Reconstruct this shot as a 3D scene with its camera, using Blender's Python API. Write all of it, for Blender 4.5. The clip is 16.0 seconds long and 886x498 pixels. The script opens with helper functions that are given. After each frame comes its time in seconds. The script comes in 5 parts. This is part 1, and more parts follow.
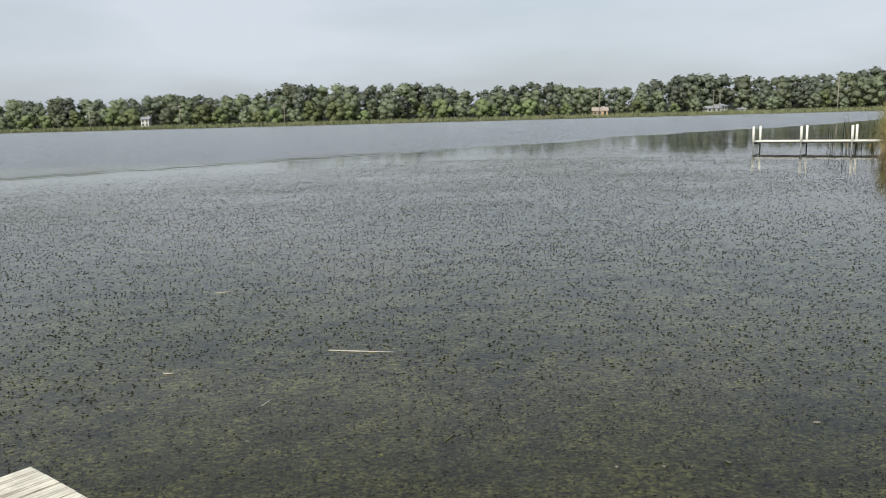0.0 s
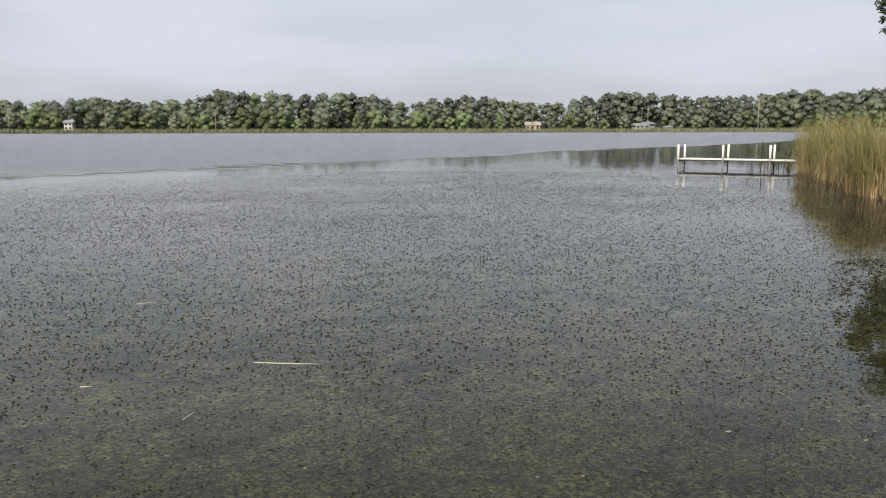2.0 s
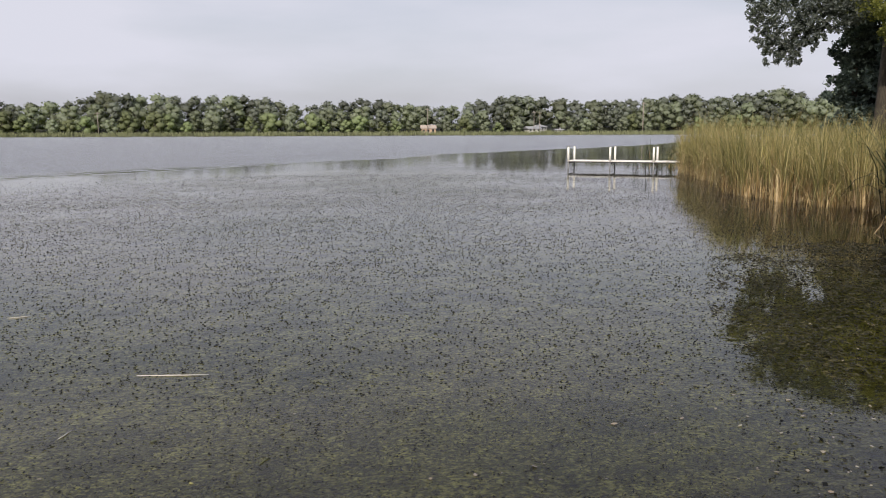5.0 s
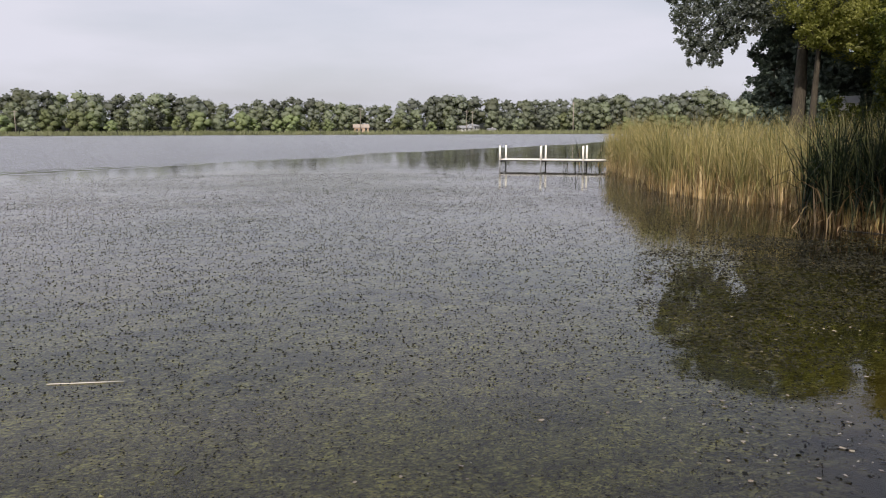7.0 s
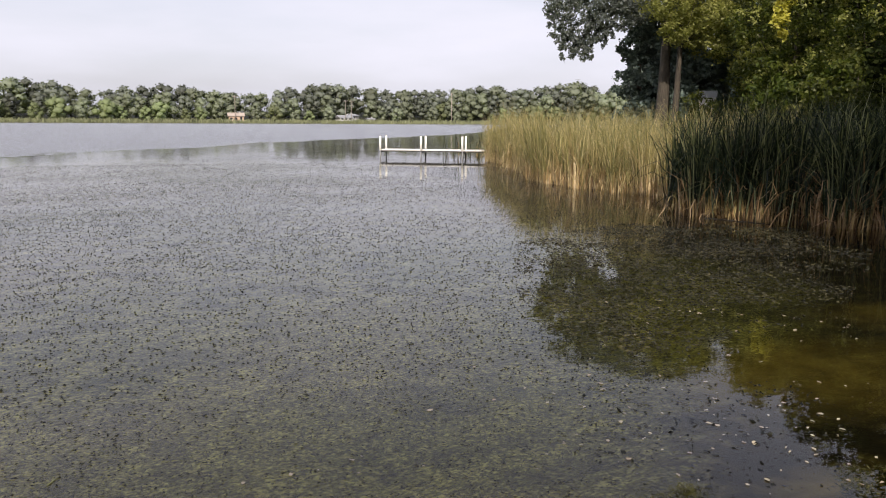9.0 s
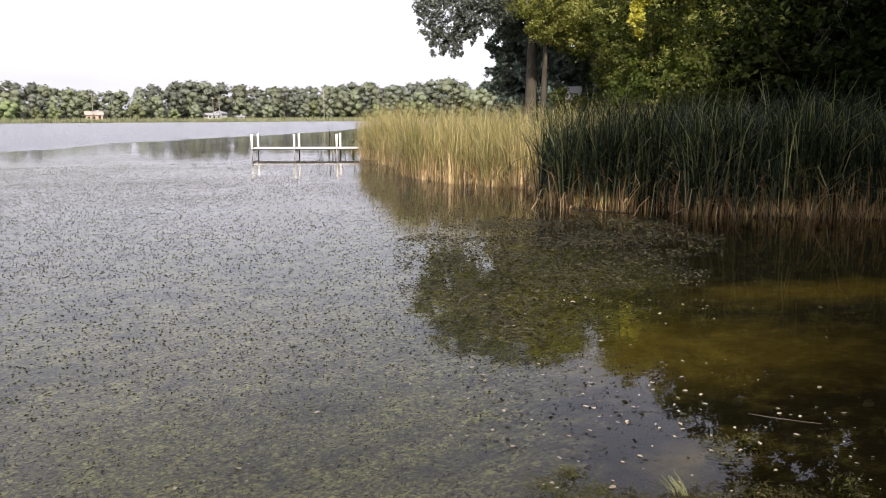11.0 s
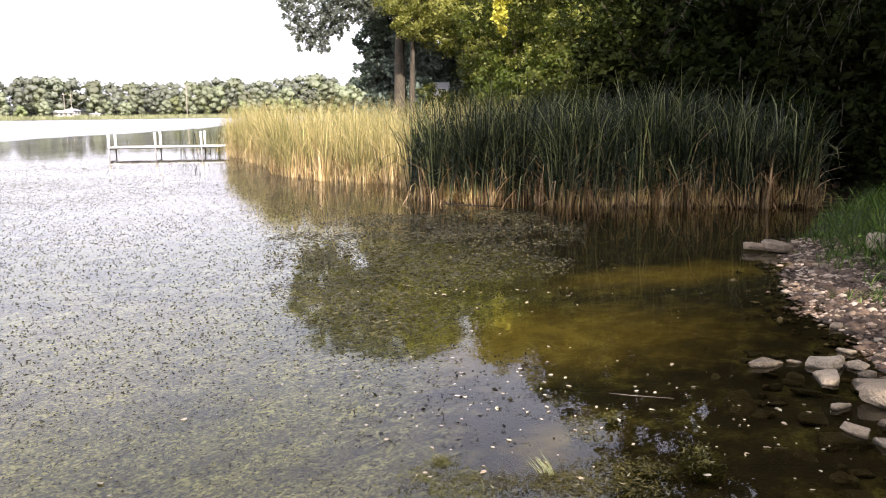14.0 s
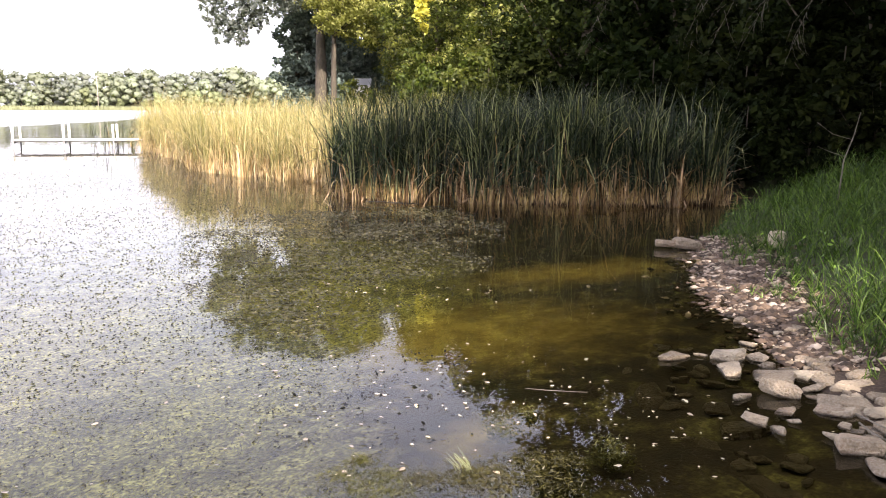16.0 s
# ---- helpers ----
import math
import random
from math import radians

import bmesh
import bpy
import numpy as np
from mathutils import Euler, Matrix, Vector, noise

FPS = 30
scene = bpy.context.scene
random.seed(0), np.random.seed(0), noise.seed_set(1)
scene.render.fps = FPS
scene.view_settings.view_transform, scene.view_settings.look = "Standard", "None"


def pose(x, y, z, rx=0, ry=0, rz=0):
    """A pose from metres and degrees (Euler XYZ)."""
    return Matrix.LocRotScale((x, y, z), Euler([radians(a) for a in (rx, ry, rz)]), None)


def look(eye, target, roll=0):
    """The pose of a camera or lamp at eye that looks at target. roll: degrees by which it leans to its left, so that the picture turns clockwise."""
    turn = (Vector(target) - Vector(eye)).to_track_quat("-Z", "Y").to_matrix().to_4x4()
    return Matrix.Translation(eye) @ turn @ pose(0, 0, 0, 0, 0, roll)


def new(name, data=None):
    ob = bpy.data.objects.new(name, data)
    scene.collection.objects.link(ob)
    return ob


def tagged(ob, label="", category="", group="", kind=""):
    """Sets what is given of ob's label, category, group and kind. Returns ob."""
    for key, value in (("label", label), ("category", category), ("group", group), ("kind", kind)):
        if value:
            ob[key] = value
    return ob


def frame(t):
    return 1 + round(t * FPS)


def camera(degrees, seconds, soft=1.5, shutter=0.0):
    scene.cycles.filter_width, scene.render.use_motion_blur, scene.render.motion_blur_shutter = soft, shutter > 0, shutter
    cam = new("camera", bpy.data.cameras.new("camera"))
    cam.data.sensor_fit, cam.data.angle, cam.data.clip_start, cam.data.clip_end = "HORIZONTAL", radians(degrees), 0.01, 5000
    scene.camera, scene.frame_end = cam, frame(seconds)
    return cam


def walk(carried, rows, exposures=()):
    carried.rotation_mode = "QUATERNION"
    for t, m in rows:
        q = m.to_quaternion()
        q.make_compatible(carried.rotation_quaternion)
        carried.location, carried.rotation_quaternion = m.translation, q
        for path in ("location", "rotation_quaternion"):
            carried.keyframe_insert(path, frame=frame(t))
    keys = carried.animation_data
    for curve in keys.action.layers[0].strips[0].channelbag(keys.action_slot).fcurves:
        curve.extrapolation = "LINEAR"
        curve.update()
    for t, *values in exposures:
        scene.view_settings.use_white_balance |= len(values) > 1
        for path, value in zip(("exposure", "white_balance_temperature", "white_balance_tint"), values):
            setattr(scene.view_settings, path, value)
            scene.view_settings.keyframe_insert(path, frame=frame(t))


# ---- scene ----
cam = camera(58.9, 16.0, soft=1.05)
PATH = [
    (0, (0.21, 0.133, 1.974), (0.162, 2.105, 1.641), -1.5),
    (0.5, (0.215, 0.094, 1.988), (0.238, 2.073, 1.697), 0.3),
    (1, (0.234, 0.107, 1.991), (0.258, 2.085, 1.698), 0.1),
    (1.5, (0.255, 0.106, 1.99), (0.335, 2.082, 1.692), -0.1),
    (2, (0.252, 0.093, 1.992), (0.374, 2.065, 1.685), -0.1),
    (2.5, (0.268, 0.104, 1.989), (0.443, 2.073, 1.684), -0.2),
    (3, (0.273, 0.104, 1.989), (0.473, 2.071, 1.692), -0.2),
    (3.5, (0.279, 0.099, 1.991), (0.532, 2.061, 1.697), 0.1),
    (4, (0.301, 0.087, 1.986), (0.597, 2.043, 1.688), -0.3),
    (4.5, (0.305, 0.095, 1.988), (0.648, 2.043, 1.69), -0.1),
    (6.8, (0.388, 0.163, 1.961), (0.903, 2.071, 1.655), -0.5),
    (7, (0.399, 0.176, 1.959), (0.939, 2.078, 1.657), -0.1),
    (7.5, (0.43, 0.196, 1.965), (0.973, 2.094, 1.643), 0.4),
    (8, (0.405, 0.161, 1.994), (1.039, 2.029, 1.662), 1.4),
    (8.5, (0.371, 0.162, 1.98), (1.13, 1.983, 1.651), 0.9),
    (9, (0.361, 0.182, 1.979), (1.183, 1.975, 1.653), 0.4),
    (9.2, (0.365, 0.188, 1.986), (1.236, 1.958, 1.657), 0.3),
    (11.5, (0.316, 0.136, 2.005), (1.452, 1.747, 1.67), -0.3),
    (12, (0.319, 0.121, 2.004), (1.509, 1.693, 1.668), -0.3),
    (12.5, (0.32, 0.117, 2.005), (1.542, 1.664, 1.671), 0.1),
    (13, (0.332, 0.121, 2.002), (1.59, 1.637, 1.656), 0.1),
    (13.5, (0.331, 0.103, 2.007), (1.633, 1.579, 1.65), -0.2),
    (14, (0.336, 0.095, 2.009), (1.676, 1.538, 1.662), -0.5),
    (14.5, (0.337, 0.077, 2.005), (1.7, 1.498, 1.652), -0.1),
    (15, (0.328, 0.058, 2.02), (1.747, 1.422, 1.666), 0.4),
    (15.5, (0.326, 0.041, 2.036), (1.783, 1.366, 1.687), 0.2),
    (16, (0.323, 0.049, 2.035), (1.799, 1.35, 1.679), 0.4),
]
EXPOSURES = [(0, 0.0, 6500, 3.0), (1.5, 0.02, 6570, 7.5), (3.5, 0.0, 6650, 11.5), (7, 0.06, 6750, 14), (8, 0.12, 6750, 14.5), (9, 0.34, 6780, 15.5), (11.5, 0.9, 6820, 17.5), (12.5, 1.18, 6850, 18.5), (14, 1.64, 6850, 18.5), (16, 2.05, 6850, 19.5)]
walk(cam, [(t, look(eye, target, roll)) for t, eye, target, roll in PATH], EXPOSURES)

# ---- world and sun ----
SUN_AZ, SUN_EL = 207.0, 33.0
world = bpy.data.worlds.new("sky")
scene.world = world
world.use_nodes = True
wn, wl = world.node_tree.nodes, world.node_tree.links
wn.clear()
sky = wn.new("ShaderNodeTexSky")
sky.sky_type, sky.sun_disc = "NISHITA", False
sky.sun_elevation, sky.sun_rotation = radians(SUN_EL), radians(SUN_AZ)
sky.air_density, sky.dust_density, sky.ozone_density = 1.0, 3.0, 1.0
coord = wn.new("ShaderNodeTexCoord")
stretch = wn.new("ShaderNodeMapping")
stretch.inputs["Scale"].default_value = (1.2, 1.2, 5.0)
veil = wn.new("ShaderNodeTexNoise")
veil.inputs["Scale"].default_value, veil.inputs["Detail"].default_value = 1.6, 6.0
ramp = wn.new("ShaderNodeValToRGB")
ramp.color_ramp.elements[0].position, ramp.color_ramp.elements[0].color = 0.38, (0.62, 0.62, 0.62, 1)
ramp.color_ramp.elements[1].position, ramp.color_ramp.elements[1].color = 0.64, (0.97, 0.97, 0.97, 1)
haze = wn.new("ShaderNodeMix")
haze.data_type = "RGBA"
haze.inputs[7].default_value = (6.95, 7.25, 8.3, 1)
back = wn.new("ShaderNodeBackground")
back.inputs["Strength"].default_value = 0.10
out = wn.new("ShaderNodeOutputWorld")
wl.new(coord.outputs["Generated"], stretch.inputs["Vector"])
wl.new(stretch.outputs["Vector"], veil.inputs["Vector"])
wl.new(veil.outputs["Fac"], ramp.inputs["Fac"])
wl.new(ramp.outputs["Color"], haze.inputs["Factor"])
wl.new(sky.outputs["Color"], haze.inputs[6])
wl.new(haze.outputs[2], back.inputs["Color"])
wl.new(back.outputs["Background"], out.inputs["Surface"])

sun_data = bpy.data.lights.new("sun", "SUN")
sun_data.energy, sun_data.angle, sun_data.color = 4.0, radians(0.8), (1.0, 0.93, 0.82)
sun = new("sun", sun_data)
sun_dir = Vector((math.sin(radians(SUN_AZ)) * math.cos(radians(SUN_EL)), math.cos(radians(SUN_AZ)) * math.cos(radians(SUN_EL)), math.sin(radians(SUN_EL))))
sun.matrix_world = look(sun_dir * 60, (0, 0, 0))


# ---- materials ----
class Nodes:
    """A small builder of node materials."""

    def __init__(self, name):
        self.mat = bpy.data.materials.new(name)
        self.mat.use_nodes = True
        self.n, self.l = self.mat.node_tree.nodes, self.mat.node_tree.links
        self.n.clear()
        self.out = self.n.new("ShaderNodeOutputMaterial")

    def add(self, kind, **values):
        node = self.n.new(kind)
        for key, value in values.items():
            self.put(node.inputs[key.replace("_", " ")], value)
        return node

    def put(self, socket, value):
        if isinstance(value, bpy.types.NodeSocket):
            self.l.new(value, socket)
        else:
            socket.default_value = value

    def place(self, scale=(1, 1, 1)):
        m = self.add("ShaderNodeMapping", Scale=scale)
        self.l.new(self.add("ShaderNodeNewGeometry").outputs["Position"], m.inputs["Vector"])
        return m.outputs[0]

    def local(self, scale=(1, 1, 1)):
        m = self.add("ShaderNodeMapping", Scale=scale)
        self.l.new(self.add("ShaderNodeTexCoord").outputs["Object"], m.inputs["Vector"])
        return m.outputs[0]

    def noise(self, vector, scale, detail=4.0, rough=0.55):
        return self.add("ShaderNodeTexNoise", Vector=vector, Scale=scale, Detail=detail, Roughness=rough).outputs["Fac"]

    def ramp(self, fac, *stops):
        node = self.add("ShaderNodeValToRGB", Fac=fac)
        els = node.color_ramp.elements
        while len(els) < len(stops):
            els.new(0.5)
        for el, (p, c) in zip(els, stops):
            el.position = p
            el.color = (*c, 1) if len(c) == 3 else c
        return node.outputs["Color"]

    def mix(self, fac, a, b, blend="MIX"):
        node = self.n.new("ShaderNodeMix")
        node.data_type, node.blend_type = "RGBA", blend
        for i, v in ((0, fac), (6, a), (7, b)):
            if not isinstance(v, bpy.types.NodeSocket) and i:
                v = (*v, 1)
            self.put(node.inputs[i], v)
        return node.outputs[2]

    def math(self, op, a, b=0.0, clamp=False):
        node = self.n.new("ShaderNodeMath")
        node.operation, node.use_clamp = op, clamp
        self.put(node.inputs[0], a)
        self.put(node.inputs[1], b)
        return node.outputs[0]

    def span(self, value, a, b, c=0.0, d=1.0):
        node = self.add("ShaderNodeMapRange", Value=value)
        for key, v in (("From Min", a), ("From Max", b), ("To Min", c), ("To Max", d)):
            node.inputs[key].default_value = v
        return node.outputs[0]

    def attribute(self, name):
        node = self.n.new("ShaderNodeAttribute")
        node.attribute_name = name
        return node.outputs["Fac"]

    def bump(self, height, strength=0.3, distance=0.02):
        return self.add("ShaderNodeBump", Height=height, Strength=strength, Distance=distance).outputs[0]

    def principled(self, color, rough=0.7, normal=None, metal=0.0, spec=0.4):
        node = self.add("ShaderNodeBsdfPrincipled", Base_Color=color if isinstance(color, bpy.types.NodeSocket) else (*color, 1), Roughness=rough, Metallic=metal)
        node.inputs["Specular IOR Level"].default_value = spec
        if normal is not None:
            self.l.new(normal, node.inputs["Normal"])
        return node.outputs[0]

    def done(self, shader):
        self.l.new(shader, self.out.inputs["Surface"])
        return self.mat


def leafy(name, dark, mid, light, through_light=0.35, along=None, gloss=0.45, spec=0.25, vary=(0.8, 1.2), mid_at=0.5, foot=(0.04, 0.024, 0.010)):
    """Leaves and blades: colour by leaf and by thing, some light passing through. along: stops over a blade's length."""
    k = Nodes(name)
    geo = k.add("ShaderNodeNewGeometry")
    info = k.add("ShaderNodeObjectInfo")
    each = k.ramp(geo.outputs["Random Per Island"], (0.0, dark), (mid_at, mid), (1.0, light))
    patch = k.noise(k.place(), 0.55, 3.0)
    col = k.mix(k.span(patch, 0.3, 0.7, 0.0, 0.55), each, dark)
    if along:
        tint = k.ramp(k.attribute("along"), *along)
        keep = k.ramp(k.attribute("along"), *[(p, (1, 1, 1) if i < len(along) - 2 else (0, 0, 0)) for i, (p, c) in enumerate(along)])
        # Darker feet at random put the shade between stalks into the blade colour
        col = k.mix(keep, col, k.mix(k.span(k.math("ADD", geo.outputs["Random Per Island"], k.span(k.noise(k.place(), 1.3, 3), 0.36, 0.64, -0.42, 0.22)), 0.24, 0.46, 0.9, 0.0), tint, foot))
        dry = k.math("GREATER_THAN", k.attribute("dry"), 0.5)
        straw = k.ramp(geo.outputs["Random Per Island"], (0.0, (0.10, 0.055, 0.022)), (0.55, (0.42, 0.295, 0.15)), (1.0, (0.60, 0.47, 0.30)))
        col = k.mix(dry, col, straw)
    hue = k.add("ShaderNodeHueSaturation", Color=col, Fac=1.0)
    k.put(hue.inputs["Hue"], k.span(info.outputs["Random"], 0, 1, 0.485, 0.515))
    k.put(hue.inputs["Value"], k.span(info.outputs["Random"], 0, 1, *vary))
    front = k.principled(hue.outputs[0], gloss, spec=spec)
    back_light = k.add("ShaderNodeBsdfTranslucent", Color=k.mix(1.0, hue.outputs[0], (1.25, 1.3, 0.6), "MULTIPLY"))
    mixed = k.add("ShaderNodeMixShader", Fac=through_light)
    k.l.new(front, mixed.inputs[1])
    k.l.new(back_light.outputs[0], mixed.inputs[2])
    return k.done(mixed.outputs[0])


def bark_material(name, a, b):
    k = Nodes(name)
    p = k.place((1, 1, 0.18))
    fine = k.noise(p, 26, 5)
    broad = k.noise(k.place(), 1.8, 3)
    col = k.mix(k.span(broad, 0.3, 0.7, 0, 0.6), k.ramp(fine, (0.3, a), (0.7, b)), tuple(0.7 * v for v in a))
    return k.done(k.principled(col, 0.9, k.bump(fine, 0.8, 0.04)))


def stone_material():
    k = Nodes("limestone")
    info = k.add("ShaderNodeObjectInfo")
    p = k.place()
    grain = k.noise(p, 60, 5)
    stain = k.noise(p, 7, 5)
    base = k.ramp(info.outputs["Random"], (0.0, (0.12, 0.085, 0.052)), (0.35, (0.23, 0.175, 0.115)), (0.7, (0.38, 0.32, 0.23)), (1.0, (0.22, 0.155, 0.10)))
    col = k.mix(k.span(stain, 0.42, 0.66, 0, 0.85), base, (0.12, 0.095, 0.066))
    col = k.mix(k.span(grain, 0.35, 0.7, 0, 0.35), col, (0.5, 0.45, 0.37))
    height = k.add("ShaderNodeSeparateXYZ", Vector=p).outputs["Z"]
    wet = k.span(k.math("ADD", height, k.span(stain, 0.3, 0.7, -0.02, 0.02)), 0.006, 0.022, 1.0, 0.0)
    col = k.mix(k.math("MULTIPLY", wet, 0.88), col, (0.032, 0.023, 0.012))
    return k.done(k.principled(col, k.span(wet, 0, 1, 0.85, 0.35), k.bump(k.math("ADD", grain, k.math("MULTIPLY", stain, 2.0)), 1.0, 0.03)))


def wood_material(name, a, b, rough=0.8, axis=(1, 14, 14), lo=0.32, hi=0.62):
    k = Nodes(name)
    info = k.add("ShaderNodeObjectInfo")
    p = k.local(axis)
    grain = k.noise(p, 3.2, 6, 0.65)
    worn = k.noise(k.place(), 9, 4)
    col = k.ramp(grain, (lo, a), (hi, b))
    col = k.mix(k.span(worn, 0.42, 0.75, 0, 0.5), col, tuple(0.55 * v for v in a))
    col = k.mix(k.span(info.outputs["Random"], 0, 1, 0, 0.25), col, tuple(0.7 * v for v in b))
    return k.done(k.principled(col, rough, k.bump(grain, 0.7, 0.006)))


def plain_material(name, color, rough=0.6, metal=0.0, dirt=0.3, scale=4.0, spec=0.4):
    k = Nodes(name)
    p = k.place()
    marks = k.noise(p, scale, 5)
    fine = k.noise(p, scale * 14, 3)
    col = k.mix(k.span(marks, 0.4, 0.75, 0, dirt), color, tuple(0.45 * v for v in color))
    col = k.mix(k.span(fine, 0.4, 0.8, 0, dirt * 0.5), col, tuple(0.6 * v for v in color))
    return k.done(k.principled(col, rough, k.bump(fine, 0.15, 0.005), metal, spec))


def ground_material():
    """Lake bed, gravel beach, bank and far land on the one sheet, by the distance from the waterline."""
    k = Nodes("ground")
    sd = k.attribute("inland")
    depth = k.attribute("weedy")
    p = k.place()
    mid, fine = k.noise(p, 3.2, 5, 0.65), k.noise(p, 38, 4)
    streak = k.noise(k.place((3.0, 4.2, 1)), 5.0, 6, 0.75)
    weed = k.ramp(k.math("ADD", k.math("MULTIPLY", streak, 0.5), k.math("ADD", k.math("MULTIPLY", mid, 0.15), k.math("MULTIPLY", fine, 0.35))), (0.40, (0.030, 0.031, 0.014)), (0.5, (0.20, 0.203, 0.062)), (0.58, (0.58, 0.58, 0.18)))
    weed = k.mix(k.span(k.noise(p, 1.3, 4, 0.65), 0.44, 0.66, 0.0, 0.6), weed, (0.016, 0.018, 0.010))
    # Pale patches carry sunlight on the bed; near-black silt carries the bank's shade
    lit_sand = k.ramp(mid, (0.3, (0.175, 0.128, 0.026)), (0.7, (0.32, 0.24, 0.055)))
    silt = k.ramp(mid, (0.3, (0.007, 0.0040, 0.0009)), (0.7, (0.022, 0.0122, 0.0024)))
    silt = k.mix(k.span(k.math("ADD", k.attribute("sunlit_bed"), k.span(mid, 0.3, 0.7, -0.12, 0.12)), 0.15, 0.95), silt, lit_sand)
    bed = k.mix(k.math("ADD", depth, k.span(mid, 0.3, 0.7, -0.25, 0.25), True), silt, weed)
    gravel = k.ramp(fine, (0.3, (0.014, 0.008, 0.005)), (0.5, (0.032, 0.020, 0.013)), (0.7, (0.07, 0.047, 0.032)))
    soil = k.ramp(mid, (0.3, (0.014, 0.016, 0.007)), (0.7, (0.035, 0.042, 0.016)))
    col = k.mix(k.span(sd, -0.12, 0.02), bed, gravel)
    col = k.mix(k.span(k.math("ADD", sd, k.span(mid, 0.3, 0.7, -0.35, 0.35)), 0.85, 1.15), col, soil)
    return k.done(k.principled(col, 0.85, k.bump(k.math("ADD", fine, mid), 0.5, 0.02)))


def water_material():
    """Clear shallow lake water: a mirror by Fresnel over a see-through body; still among the weeds, rippled beyond them."""
    k = Nodes("lake_water")
    pos = k.add("ShaderNodeNewGeometry").outputs["Position"]
    xyz = k.add("ShaderNodeSeparateXYZ", Vector=pos)
    wander = k.noise(k.place((0.05, 0.05, 1)), 1.0, 3)
    edge = k.math("SUBTRACT", xyz.outputs["Y"], k.math("MULTIPLY", xyz.outputs["X"], 1.05))
    open_water = k.span(k.math("ADD", edge, k.span(wander, 0.3, 0.7, -4.0, 4.0)), 49.0, 51.5)
    swell = k.noise(k.place((0.7, 1.6, 1)), 1.1, 2)
    chop = k.noise(k.place((1.5, 4.5, 1)), 1.6, 3)
    calm = k.noise(k.place((1, 1.6, 1)), 2.2, 3)
    height = k.math("ADD", k.math("MULTIPLY", k.math("ADD", swell, k.math("MULTIPLY", chop, 0.6)), k.math("MULTIPLY", open_water, 0.085)), 0.0)
    band = k.math("MULTIPLY", k.span(edge, 46.5, 49.0), k.span(edge, 51.0, 56.0, 1.0, 0.0))
    lines = k.math("SINE", k.math("ADD", k.math("MULTIPLY", edge, 3.6), k.math("MULTIPLY", k.noise(k.place((0.25, 0.25, 1)), 1.0, 3), 22.0)))
    band = k.math("MULTIPLY", band, k.span(xyz.outputs["X"], -2.0, 14.0, 1.0, 0.1))
    height = k.math("ADD", height, k.math("MULTIPLY", k.math("MULTIPLY", lines, band), 0.012))
    ripple = k.add("ShaderNodeBump", Height=height, Strength=1.0, Distance=1.0)
    still = k.add("ShaderNodeBump", Height=k.math("MULTIPLY", calm, 0.0016), Strength=1.0, Distance=1.0)
    if "Filter Width" in still.inputs:
        still.inputs["Filter Width"].default_value = 1.0
    k.l.new(ripple.outputs[0], still.inputs["Normal"])
    normal = still.outputs[0]
    fres = k.add("ShaderNodeFresnel", IOR=1.333, Normal=normal).outputs[0]
    mirror = k.add("ShaderNodeBsdfGlossy", Color=(0.97, 0.97, 0.97, 1), Normal=normal)
    k.put(mirror.inputs["Roughness"], k.math("ADD", k.span(open_water, 0, 1, 0.012, 0.2), k.span(edge, 16, 44, 0.0, 0.06)))
    body = k.add("ShaderNodeBsdfTransparent", Color=(0.85, 0.805, 0.57, 1))
    mixed = k.add("ShaderNodeMixShader", Fac=fres)
    k.l.new(body.outputs[0], mixed.inputs[1])
    k.l.new(mirror.outputs[0], mixed.inputs[2])
    grain = k.noise(k.place((6, 9, 1)), 1.6, 4, 0.7)
    mats = k.noise(k.place((0.16, 0.22, 1)), 1.0, 4)
    grown = k.math("MULTIPLY", k.span(xyz.outputs["Y"], 8.5, 22.0), k.span(edge, 27.0, 43.0, 1.0, 0.0))
    cover = k.math("MULTIPLY", k.math("MULTIPLY", k.span(grain, 0.38, 0.6), k.span(mats, 0.34, 0.62, 0.35, 0.85)), grown)
    film = k.add("ShaderNodeBsdfDiffuse", Color=(0.075, 0.072, 0.058, 1))
    weedy = k.add("ShaderNodeMixShader", Fac=k.math("MULTIPLY", cover, 0.74))
    k.l.new(mixed.outputs[0], weedy.inputs[1])
    k.l.new(film.outputs[0], weedy.inputs[2])
    return k.done(weedy.outputs[0])


GROUND = ground_material()
WATER = water_material()
STONE = stone_material()
BARK = bark_material("grey_brown_bark", (0.034, 0.029, 0.022), (0.108, 0.092, 0.068))
BARK_DARK = bark_material("dark_bark", (0.05, 0.04, 0.03), (0.13, 0.10, 0.075))
DEADWOOD = bark_material("bleached_dead_wood", (0.11, 0.095, 0.075), (0.22, 0.195, 0.16))
DECK_WOOD = wood_material("weathered_deck_wood", (0.20, 0.145, 0.095), (0.86, 0.81, 0.71), axis=(0.8, 24, 14), lo=0.38, hi=0.5)
POST_WOOD = wood_material("dark_post_wood", (0.10, 0.08, 0.06), (0.22, 0.18, 0.14), axis=(14, 14, 1))
WHITE = plain_material("white_paint", (0.80, 0.79, 0.74), 0.5, dirt=0.18)
STEEL = plain_material("galvanised_steel", (0.42, 0.42, 0.42), 0.5, 0.6, dirt=0.3)
SHADE_STEEL = plain_material("dark_shaded_steel", (0.06, 0.06, 0.06), 0.6, 0.3)
SIDING_WHITE = plain_material("white_siding", (0.56, 0.56, 0.54), 0.6, dirt=0.12, scale=0.6)
SIDING_TAN = plain_material("tan_siding", (0.46, 0.33, 0.235), 0.7, dirt=0.15, scale=0.6)
SIDING_GREY = plain_material("grey_siding", (0.42, 0.42, 0.42), 0.7, dirt=0.2, scale=0.6)
